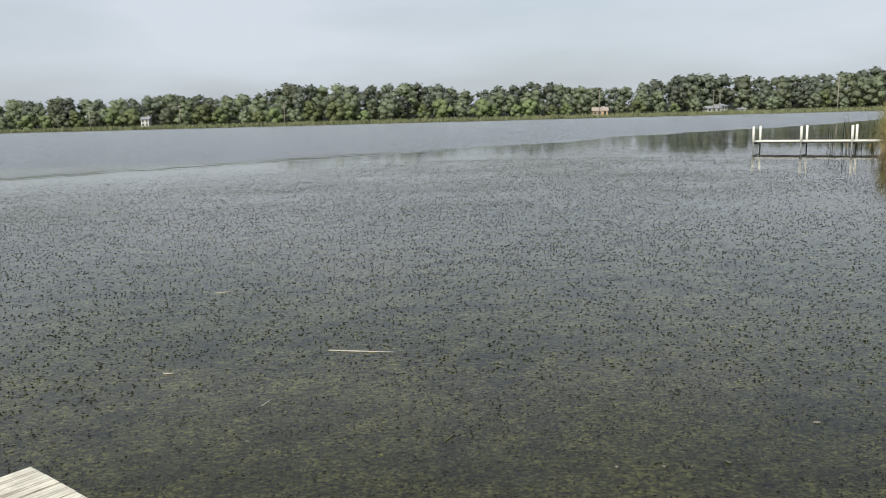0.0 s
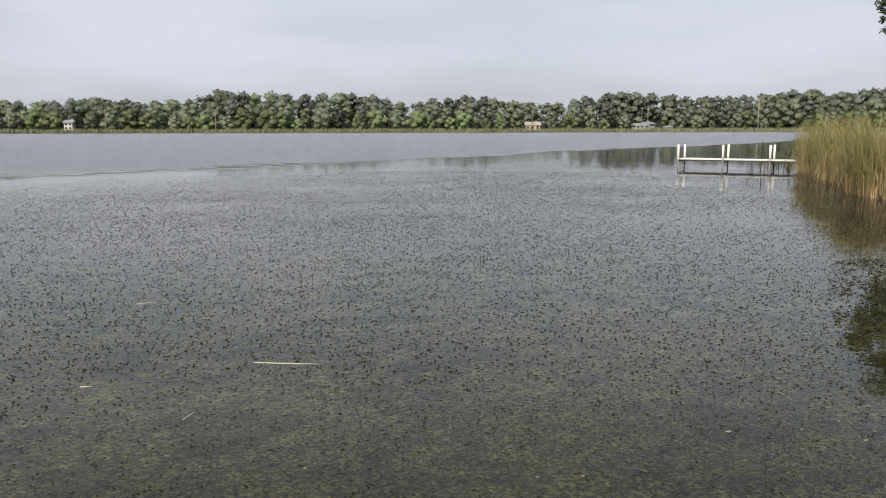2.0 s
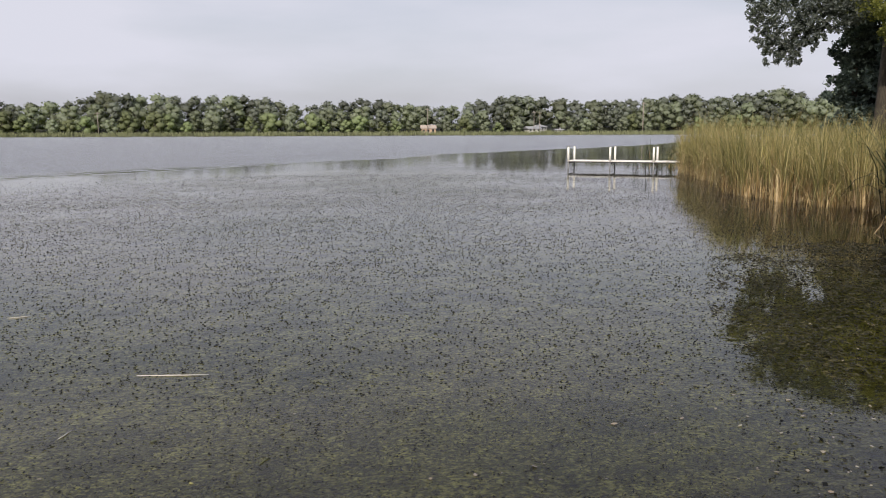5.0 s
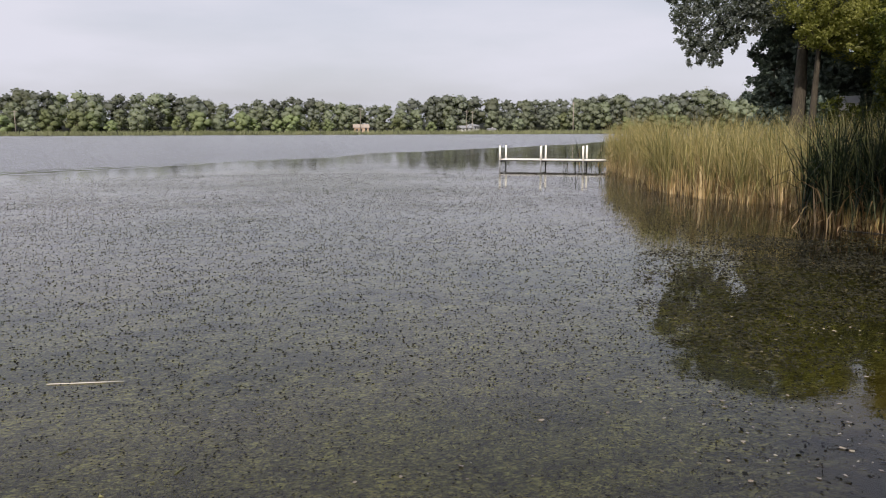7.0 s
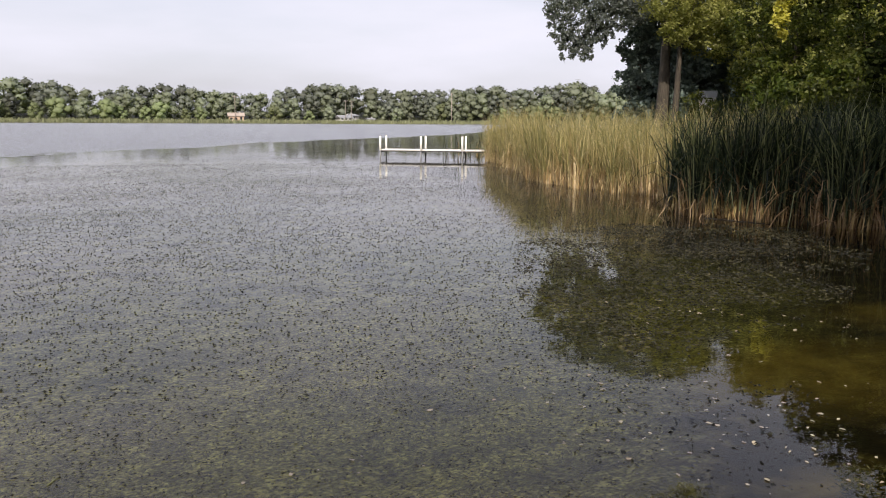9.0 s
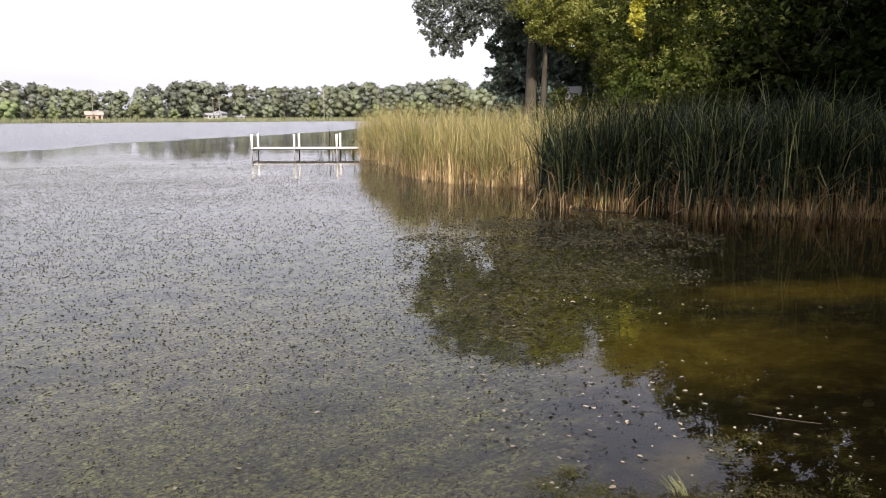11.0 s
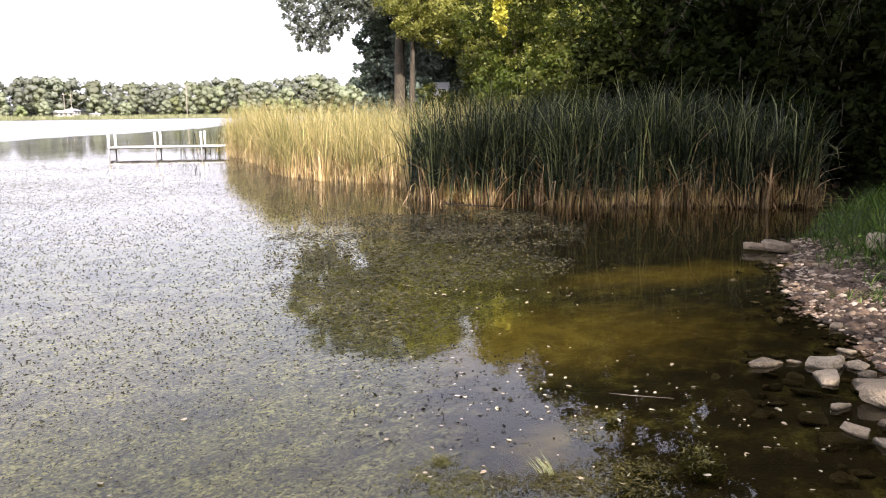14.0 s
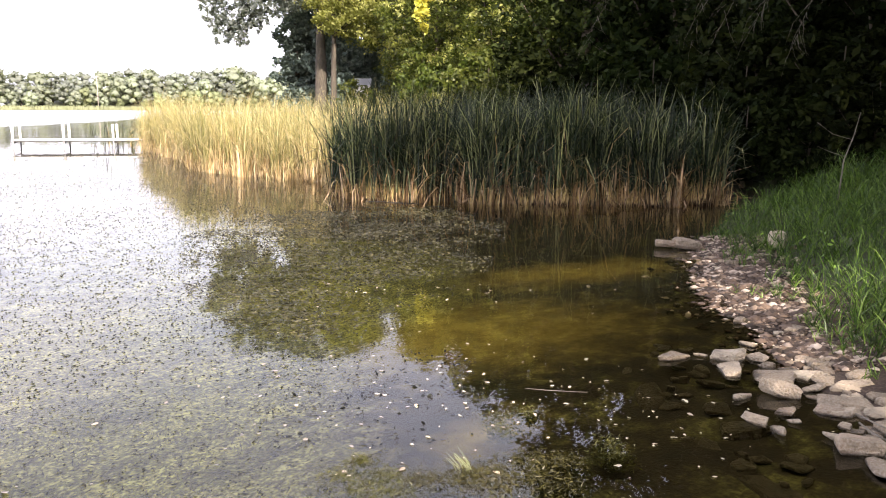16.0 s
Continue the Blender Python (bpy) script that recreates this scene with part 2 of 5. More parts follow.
ROOF_TAN = plain_material("tan_shingle", (0.40, 0.34, 0.29), 0.85, dirt=0.25, scale=0.8)
ROOF_GREY = plain_material("grey_shingle", (0.30, 0.31, 0.33), 0.85, dirt=0.25, scale=0.8)
WINDOW = plain_material("dark_window_glass", (0.03, 0.035, 0.04), 0.12, dirt=0.1)
POLE = plain_material("grey_pole_wood", (0.30, 0.27, 0.23), 0.85, dirt=0.3)

# Cottonwood leaves are greyed and paled: haze and sky flare put into colour
LEAF_COTTONWOOD_HAZED = leafy("hazed_cottonwood_leaves", (0.112, 0.135, 0.133), (0.207, 0.237, 0.235), (0.345, 0.376, 0.371), 0.45)
LEAF_CEDAR = leafy("cedar_leaves", (0.066, 0.092, 0.083), (0.129, 0.168, 0.151), (0.233, 0.290, 0.255), 0.2, gloss=0.6, spec=0.08)
LEAF_YELLOWGREEN = leafy("yellow_green_leaves", (0.149, 0.171, 0.046), (0.286, 0.307, 0.090), (0.435, 0.438, 0.179), 0.5)
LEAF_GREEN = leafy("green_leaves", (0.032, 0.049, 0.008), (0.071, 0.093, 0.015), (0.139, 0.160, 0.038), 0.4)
# Two leaf greens with the bank thicket's shade put into the colour
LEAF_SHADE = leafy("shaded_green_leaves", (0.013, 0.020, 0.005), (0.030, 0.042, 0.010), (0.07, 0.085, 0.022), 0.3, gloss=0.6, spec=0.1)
LEAF_DEEP_SHADE = leafy("deep_shade_leaves", (0.005, 0.008, 0.0025), (0.011, 0.0165, 0.0045), (0.03, 0.038, 0.011), 0.2, gloss=0.7, spec=0.03)
LEAF_GOLD = leafy("turning_leaves", (0.32, 0.27, 0.05), (0.46, 0.40, 0.08), (0.56, 0.52, 0.15), 0.4)
# Far leaves are greyed and lightened: the distance haze is in their colour
HAZE_DARK = leafy("far_hazed_dark_leaves", (0.200, 0.225, 0.202), (0.223, 0.248, 0.222), (0.251, 0.277, 0.244), 0.5, gloss=0.7, vary=(0.66, 1.26))
HAZE_MID = leafy("far_hazed_green_leaves", (0.230, 0.261, 0.202), (0.257, 0.289, 0.223), (0.289, 0.321, 0.246), 0.5, gloss=0.7, vary=(0.66, 1.26))
HAZE_LIGHT = leafy("far_hazed_light_leaves", (0.202, 0.240, 0.131), (0.236, 0.279, 0.151), (0.279, 0.325, 0.180), 0.45, gloss=0.7, vary=(0.7, 1.25))
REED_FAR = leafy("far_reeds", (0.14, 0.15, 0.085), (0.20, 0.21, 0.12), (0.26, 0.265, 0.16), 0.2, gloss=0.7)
GRASS = leafy("bank_grass_blades", (0.012, 0.025, 0.004), (0.042, 0.082, 0.013), (0.185, 0.275, 0.057), 0.35, gloss=0.4)
# First two stops put the dimness under water into the blade's colour
CAT_STOPS = ((0.0, (0.045, 0.028, 0.014)), (0.09, (0.05, 0.032, 0.016)), (0.115, (0.44, 0.34, 0.21)), (0.22, (0.38, 0.29, 0.17)), (0.44, (0.12, 0.14, 0.05)), (1.0, (0.1, 0.14, 0.05)))
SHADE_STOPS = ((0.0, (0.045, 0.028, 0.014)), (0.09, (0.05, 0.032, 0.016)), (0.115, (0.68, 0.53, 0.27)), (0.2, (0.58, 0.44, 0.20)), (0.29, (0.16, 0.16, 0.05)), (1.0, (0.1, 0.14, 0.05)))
# Shade darkens these blades' colour, besides their being greener than the golden ones
CATTAIL_SHADED_GREEN = leafy("shaded_green_cattail_blades", (0.005, 0.010, 0.005), (0.031, 0.050, 0.025), (0.36, 0.39, 0.20), 0.3, SHADE_STOPS, mid_at=0.64)
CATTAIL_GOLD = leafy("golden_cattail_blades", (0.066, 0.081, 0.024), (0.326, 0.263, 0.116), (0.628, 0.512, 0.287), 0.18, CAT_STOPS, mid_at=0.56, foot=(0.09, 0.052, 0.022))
WEED = leafy("pond_weed", (0.007, 0.008, 0.007), (0.020, 0.021, 0.018), (0.06, 0.06, 0.046), 0.1, gloss=0.5, spec=0.15)
WEED_UNDER = leafy("sunken_weed", (0.030, 0.032, 0.018), (0.112, 0.119, 0.066), (0.29, 0.30, 0.185), 0.08, gloss=0.5)
WEED_NEAR = leafy("olive_weed", (0.014, 0.015, 0.005), (0.145, 0.153, 0.048), (0.44, 0.45, 0.16), 0.1, gloss=0.5)
WEED_MAT = leafy("matted_weed", (0.013, 0.012, 0.006), (0.041, 0.038, 0.017), (0.096, 0.085, 0.037), 0.12, gloss=0.5)
ALGAE = leafy("algae", (0.025, 0.024, 0.006), (0.062, 0.059, 0.014), (0.136, 0.125, 0.043), 0.2, gloss=0.4)
FALLEN = leafy("fallen_leaves", (0.27, 0.17, 0.065), (0.50, 0.44, 0.33), (0.66, 0.63, 0.56), 0.25, gloss=0.4)
STRAW = plain_material("dry_reed_straw", (0.56, 0.53, 0.45), 0.7, dirt=0.25, scale=12)
DEAD_REED = plain_material("golden_dead_reed", (0.36, 0.25, 0.11), 0.8, dirt=0.4, scale=12)
RUSH = plain_material("green_rush", (0.19, 0.20, 0.09), 0.6, dirt=0.3, scale=20)


# ---- mesh helpers ----
def quad_mesh(name, verts, quads, material, smooth=False, **attributes):
    """A mesh from numpy arrays of places and four-cornered faces."""
    verts, quads = np.asarray(verts, np.float32), np.asarray(quads, np.int32)
    me = bpy.data.meshes.new(name)
    me.vertices.add(len(verts))
    me.vertices.foreach_set("co", verts.ravel())
    me.loops.add(quads.size)
    me.loops.foreach_set("vertex_index", quads.ravel())
    me.polygons.add(len(quads))
    me.polygons.foreach_set("loop_start", np.arange(0, quads.size, quads.shape[1], dtype=np.int32))
    if smooth:
        me.polygons.foreach_set("use_smooth", np.ones(len(quads), bool))
    me.update(calc_edges=True)
    for key, values in attributes.items():
        me.attributes.new(key, "FLOAT", "POINT").data.foreach_set("value", np.asarray(values, np.float32))
    me.materials.append(material)
    return me


def part(name, bm, material, parent=None, label="", m=None):
    """Links a bmesh, or a mesh, as one object under a thing or a part."""
    if isinstance(bm, bmesh.types.BMesh):
        me = bpy.data.meshes.new(name)
        bm.to_mesh(me)
        bm.free()
        me.materials.append(material)
    else:
        me = bm
    ob = new(name, me)
    if parent is not None:
        ob.parent = parent
    if m is not None:
        ob.matrix_basis = m
    return tagged(ob, label)


def thing(name, label, category, m=None, group="", kind=""):
    ob = new(name)
    ob.empty_display_size = 0.2
    if m is not None:
        ob.matrix_basis = m
    return tagged(ob, label, category, group, kind)


def box(sx, sy, sz, bevel=0.0, at=(0, 0, 0)):
    """A bevelled block, its base's middle at the given place."""
    bm = bmesh.new()
    bmesh.ops.create_cube(bm, size=1)
    bmesh.ops.scale(bm, vec=(sx, sy, sz), verts=bm.verts)
    if bevel:
        bmesh.ops.bevel(bm, geom=bm.edges[:], offset=bevel, segments=2, affect="EDGES", profile=0.6)
    bmesh.ops.translate(bm, vec=(at[0], at[1], at[2] + sz / 2), verts=bm.verts)
    return bm


def tubes(paths, sides=7):
    """Verts and quads of tapered tubes; each path is a list of (place, radius)."""
    verts, quads = [], []
    for path in paths:
        start = len(verts)
        for i, (c, r) in enumerate(path):
            a = Vector(path[max(i - 1, 0)][0])
            b = Vector(path[min(i + 1, len(path) - 1)][0])
            d = (b - a).normalized()
            u = d.orthogonal().normalized()
            v = d.cross(u)
            for s in range(sides):
                t = 2 * math.pi * s / sides
                verts.append(Vector(c) + (u * math.cos(t) + v * math.sin(t)) * r)
        for i in range(len(path) - 1):
            for s in range(sides):
                p, q = start + i * sides, start + (i + 1) * sides
                quads.append((p + s, p + (s + 1) % sides, q + (s + 1) % sides, q + s))
        for i, flip in ((0, True), (len(path) - 1, False)):
            ring = [start + i * sides + s for s in range(sides)]
            for s in range(1, sides - 2, 2):
                f = (ring[0], ring[s], ring[s + 1], ring[s + 2])
                quads.append(f[::-1] if flip else f)
    return np.array([tuple(v) for v in verts]), np.array(quads)


def tube_mesh(name, paths, material, sides=7):
    v, q = tubes(paths, sides)
    return quad_mesh(name, v, q, material, True)


def kites(centres, size, rng, flat=0.0, long=1.5):
    """Small leaves: a folded kite at each centre; flat: how level they lie."""
    n = len(centres)
    d = rng.normal(size=(n, 3))
    d[:, 2] *= 1 - flat
    d /= np.linalg.norm(d, axis=1)[:, None] + 1e-9
    o = rng.normal(size=(n, 3))
    o[:, 2] *= 1 - flat
    side = o - d * (o * d).sum(1)[:, None]
    side /= np.linalg.norm(side, axis=1)[:, None] + 1e-9
    up = np.cross(d, side)
    s = np.broadcast_to(size, (n,))[:, None] * rng.uniform(0.6, 1.35, (n, 1))
    a = centres - d * s * long * 0.5
    c = centres + d * s * long * 0.5
    b = centres + side * s * 0.5 + up * s * 0.12 * (1 - flat)
    e = centres - side * s * 0.5 + up * s * 0.12 * (1 - flat)
    v = np.stack([a, b, c, e], 1).reshape(-1, 3)
    return v, np.arange(n * 4).reshape(-1, 4)


def blades(base, height, width, lean, bend, rng, steps=5, dry=None, root=0.0, folded=0.0, curl=2.6, spread=1.0, wobble=0.0):
    """Long leaves that rise from their bases and bow over, with the way along each as an attribute."""
    n = len(base)
    s = np.linspace(0, 1, steps + 1)[None, :, None]
    az = rng.uniform(0, 2 * math.pi, n)
    way = np.stack([np.cos(az), np.sin(az), np.zeros(n)], 1)[:, None, :]
    h = np.broadcast_to(height, (n,))[:, None, None]
    ln = np.broadcast_to(lean, (n,))[:, None, None]
    bd = np.broadcast_to(bend, (n,))[:, None, None]
    reach = h * (ln * s + spread * bd * s ** curl)
    rise = h * (s - 0.6 * bd * s ** (curl + 0.8) - 0.25 * ln * s)
    if folded:
        fold = (rng.uniform(size=n) < folded)[:, None, None]
        at = rng.uniform(0.6, 0.93, n)[:, None, None]
        over = np.clip(s - at, 0, 1)
        rise = np.where(fold, rise - h * over * 1.6, rise)
        reach = np.where(fold, reach + h * over * 0.3, reach)
    if wobble:
        reach = reach + h * wobble * rng.normal(0, 1, (n, 1, 1)) * np.sin(rng.uniform(5, 10, (n, 1, 1)) * s) * s
    mid = base[:, None, :] + way * reach + np.array((0, 0, 1.0)) * rise
    twist = rng.uniform(0, math.pi, n)[:, None] + rng.uniform(-0.9, 0.9, n)[:, None] * s[:, :, 0]
    across = np.stack([np.cos(twist), np.sin(twist), np.zeros_like(twist)], 2)
    w = np.broadcast_to(width, (n,))[:, None, None] * np.clip(1.0 - s ** 3, 0.06, 1) * 0.5
    v = np.stack([mid - across * w, mid + across * w], 2).reshape(-1, 3)
    row = np.arange(steps)[None, :] * 2 + np.arange(n)[:, None] * (steps + 1) * 2
    q = np.stack([row, row + 1, row + 3, row + 2], 2).reshape(-1, 4)
    along = np.broadcast_to(root + (1 - root) * s, (n, steps + 1, 1)).repeat(2, 2).reshape(-1)
    d = np.zeros(n) if dry is None else dry
    return v, q, along, np.repeat(d, (steps + 1) * 2)


def arcs(base, way, length, width, lean, start, droop, snap, rng, steps=9, dry=None):
    """Long leaves of true length: each leans its way, then bows over from a point along it, in a curve or in a sharp fold."""
    n = len(base)
    s = np.linspace(0, 1, steps + 1)[None, :]
    col = lambda a: np.broadcast_to(a, (n,))[:, None]
    over = np.clip((s - col(start)) / np.maximum(np.where(col(snap), 0.10, 1.0 - col(start)), 0.05), 0, 1)
    tilt = col(lean) + col(droop) * over ** 1.1
    tilt = (tilt[:, 1:] + tilt[:, :-1]) / 2
    sway = col(way) + rng.normal(0, 0.25, (n, 1)) * s[:, 1:]
    step = col(length) / steps
    move = np.stack([np.sin(tilt) * np.cos(sway) * step, np.sin(tilt) * np.sin(sway) * step, np.cos(tilt) * step], 2)
    mid = base[:, None, :] + np.concatenate([np.zeros((n, 1, 3)), np.cumsum(move, 1)], 1)
    twist = rng.uniform(0, math.pi, n)[:, None] + rng.uniform(-1.1, 1.1, n)[:, None] * s
    across = np.stack([np.cos(twist), np.sin(twist), np.zeros_like(twist)], 2)
    w = (col(width) * np.clip(1.0 - s ** 5, 0.08, 1) * 0.5)[:, :, None]
    v = np.stack([mid - across * w, mid + across * w], 2).reshape(-1, 3)
    row = np.arange(steps)[None, :] * 2 + np.arange(n)[:, None] * (steps + 1) * 2
    q = np.stack([row, row + 1, row + 3, row + 2], 2).reshape(-1, 4)
    along = np.repeat(np.broadcast_to(s, (n, steps + 1)).ravel(), 2)
    return v, q, along, np.repeat(np.zeros(n) if dry is None else dry, (steps + 1) * 2)


def signed(points, polygon):
    """Distance to a polygon's outline: below zero inside."""
    p = np.asarray(points, float)
    poly = np.asarray(polygon, float)
    best = np.full(len(p), 1e9)
    inside = np.zeros(len(p), bool)
    for a, b in zip(poly, np.roll(poly, -1, 0)):
        ab = b - a
        t = np.clip(((p - a) @ ab) / (ab @ ab), 0, 1)
        best = np.minimum(best, np.linalg.norm(p - a - t[:, None] * ab, axis=1))
        crosses = (a[1] > p[:, 1]) != (b[1] > p[:, 1])
        with np.errstate(divide="ignore", invalid="ignore"):
            xi = (b[0] - a[0]) * (p[:, 1] - a[1]) / (b[1] - a[1]) + a[0]
        inside ^= crosses & (p[:, 0] < xi)
    return np.where(inside, -best, best)


def scatter(polygon, count, rng):
    """Random places inside a polygon."""
    poly = np.asarray(polygon, float)
    lo, hi = poly.min(0), poly.max(0)
    got = np.zeros((0, 2))
    while len(got) < count:
        p = rng.uniform(lo, hi, (count * 3, 2))
        got = np.vstack([got, p[signed(p, poly) < 0]])
    return got[:count]


# ---- the lake, its bed and the land: one sheet ----
SHORE = [(-700, 40), (-60, -4), (-12, -3.2), (-3, -2.6), (2.2, -1.6), (4.5, -0.3), (5.3, 0.6), (5.75, 1.05), (6.2, 1.45), (6.95, 1.95), (7.65, 2.45),
         (8.3, 3.15), (9.0, 3.6), (9.9, 4.0), (10.9, 4.45), (12.3, 5.0), (14.5, 5.6), (17.3, 6.4), (18.6, 9.0), (19.8, 14.0), (21.5, 20.0), (24.0, 28.0),
         (27.0, 37.0), (33.0, 48.0), (90.0, 135.0), (300.0, 282.0), (200, 284), (60, 285.5), (-60, 284), (-200, 287), (-700, 296)]


def land_height(p):
    """The height of the ground: a shelving lake bed, a low bank, and far hills."""
    sd = signed(p, SHORE)
    x, y = p[:, 0], p[:, 1]
    bank = np.interp(sd, (0, 0.4, 1.0, 2.6, 6, 30), (0, 0.05, 0.16, 0.75, 1.0, 1.6)) * np.where(y > 200, 0.3, 1.0)
    hill = np.clip((y - 352) / 60, 0, 1) ** 1.3 * np.interp(x, (-260, -100, 60, 200, 330), (4, 6, 3, 9, 14))
    bed = -np.interp(-sd, (0, 0.5, 2, 5, 12, 40), (0.0, 0.05, 0.16, 0.33, 0.6, 1.4))
    return np.where(sd > 0, bank + hill, bed), sd


def graded(stops):
    """Grid lines whose spacing changes from stretch to stretch."""
    lines = [stops[0][0]]
    for (a, _), (b, step) in zip(stops, stops[1:]):
        lines += list(np.linspace(a, b, max(2, round((b - a) / step)) + 1)[1:])
    return np.array(lines)


def weediness(p):
    """How thick the weed grows: one over most of the shallow bay, none along the stony shore."""
    line = [(-60, -20), (-60, 60), (3, 66), (16, 44), (14.5, 30), (11.5, 22), (10.6, 17), (9.6, 12.2), (10.2, 9.2), (9.2, 7.4), (7.3, 6.0), (6.2, 5.6),
            (4.9, 5.1), (3.9, 4.2), (3.2, 3.3), (2.9, 2.4), (1.5, 0.0), (0.5, -20)]
    return np.clip(-signed(p, line) / 0.9 + 0.35, 0, 1)


def sunlit_patches(p):
    """Sand patches in the mud off the stony shore, paled to stand in for sunlight."""
    total = 0
    for x, y, rx, ry, turn in ((5.9, 5.25, 2.4, 1.35, -42), (9.3, 5.5, 1.9, 0.75, -40), (4.4, 3.2, 0.5, 0.3, 0)):
        c, s = math.cos(radians(turn)), math.sin(radians(turn))
        u, v = (p[:, 0] - x) * c + (p[:, 1] - y) * s, -(p[:, 0] - x) * s + (p[:, 1] - y) * c
        total = total + np.exp(-((u / rx) ** 2 + (v / ry) ** 2) * 1.2)
    return np.clip(total, 0, 1)


gx = graded([(-900, 0), (-120, 60), (-30, 6), (-8, 1.0), (2, 0.4), (13, 0.14), (26, 0.5), (60, 3), (200, 12), (420, 20), (900, 80)])
gy = graded([(-300, 0), (-40, 40), (-8, 2), (-2, 0.5), (8, 0.14), (20, 0.5), (50, 2), (120, 10), (275, 25), (292, 1.0), (350, 8), (440, 6), (900, 60), (2500, 400)])
gxx, gyy = np.meshgrid(gx, gy)
flat_points = np.stack([gxx.ravel(), gyy.ravel()], 1)
gz, g_sd = land_height(flat_points)
near = np.exp(-np.hypot(flat_points[:, 0] - 6, flat_points[:, 1] - 3) / 15)
gz = gz + np.array([noise.noise((x * 1.7, y * 1.7, 0.0)) for x, y in flat_points]) * 0.045 * near
cols, rows = len(gx), len(gy)
idx = np.arange(cols * rows).reshape(rows, cols)
gq = np.stack([idx[:-1, :-1], idx[:-1, 1:], idx[1:, 1:], idx[1:, :-1]], 2).reshape(-1, 4)
ground = part("ground", quad_mesh("ground", np.column_stack([flat_points, gz]), gq, GROUND, True, inland=g_sd, weedy=weediness(flat_points), sunlit_bed=sunlit_patches(flat_points)), GROUND)
tagged(ground, "lake bed, gravel beach and grassy bank in one", "ground", kind="structure")

wx, wy = [-880, 0, 880], [-60, 60, 200, 300]
wv = np.array([(x, y, 0.0) for y in wy for x in wx])
wq = np.array([(r * 3 + c, r * 3 + c + 1, r * 3 + c + 4, r * 3 + c + 3) for r in range(3) for c in range(2)])
water = part("water", quad_mesh("water", wv, wq, WATER), WATER)
tagged(water, "still grey lake water, rippled further out", "water", kind="structure")


def height_at(x, y):
    return float(land_height(np.array([(x, y)]))[0][0])


# ---- trees ----
def clumped_crown(name, clumps, centres, hearts, v, q, material, seed):
    """A far crown: uneven leafy lumps with loose leaves over them, all shaded outwards."""
    ball = bmesh.new()
    bmesh.ops.create_icosphere(ball, subdivisions=2, radius=1.0)
    bv = np.array([tuple(p.co) for p in ball.verts])
    bt = np.array([[p.index for p in f.verts] for f in ball.faces])
    ball.free()
    mean = centres.mean(0)
    verts, tris, shade = [v], [q[:, (0, 1, 2)], q[:, (0, 2, 3)]], []
    mid = v.reshape(-1, 4, 3).mean(1)
    unit = lambda a: a / (np.linalg.norm(a, axis=1)[:, None] + 1e-9)
    out = unit(unit(mid - hearts) * 0.45 + unit(mid - mean) * 0.5 + np.array((0, 0, 0.25)) + np.random.default_rng(seed).normal(0, 0.08, mid.shape))
    shade.append(np.repeat(out, 4, 0))
    start = len(v)
    for i, c in enumerate(clumps):
        bump = np.array([1 + 0.45 * noise.noise((p[0] * 2.3 + i * 7 + seed, p[1] * 2.3, p[2] * 2.3)) + 0.22 * noise.noise((p[0] * 6 + i * 5, p[1] * 6, p[2] * 6)) for p in bv])
        p = bv * bump[:, None] * np.array(c[3:]) * 0.68
        verts.append(p + np.array(c[:3]))
        tris.append(bt + start)
        rough = np.array([[noise.noise((a * 5 + i, b * 5, d * 5 + j * 9)) for j in range(3)] for a, b, d in bv])
        shade.append(unit(bv * 0.8 + rough * 0.4 + unit(p + np.array(c[:3]) - mean) * 0.3 + np.array((0, 0, 0.2))))
        start += len(bv)
    crown = quad_mesh(name + "_crown", np.vstack(verts), np.vstack(tris), material, True)
    crown.normals_split_custom_set_from_vertices(np.vstack(shade).tolist())
    return crown


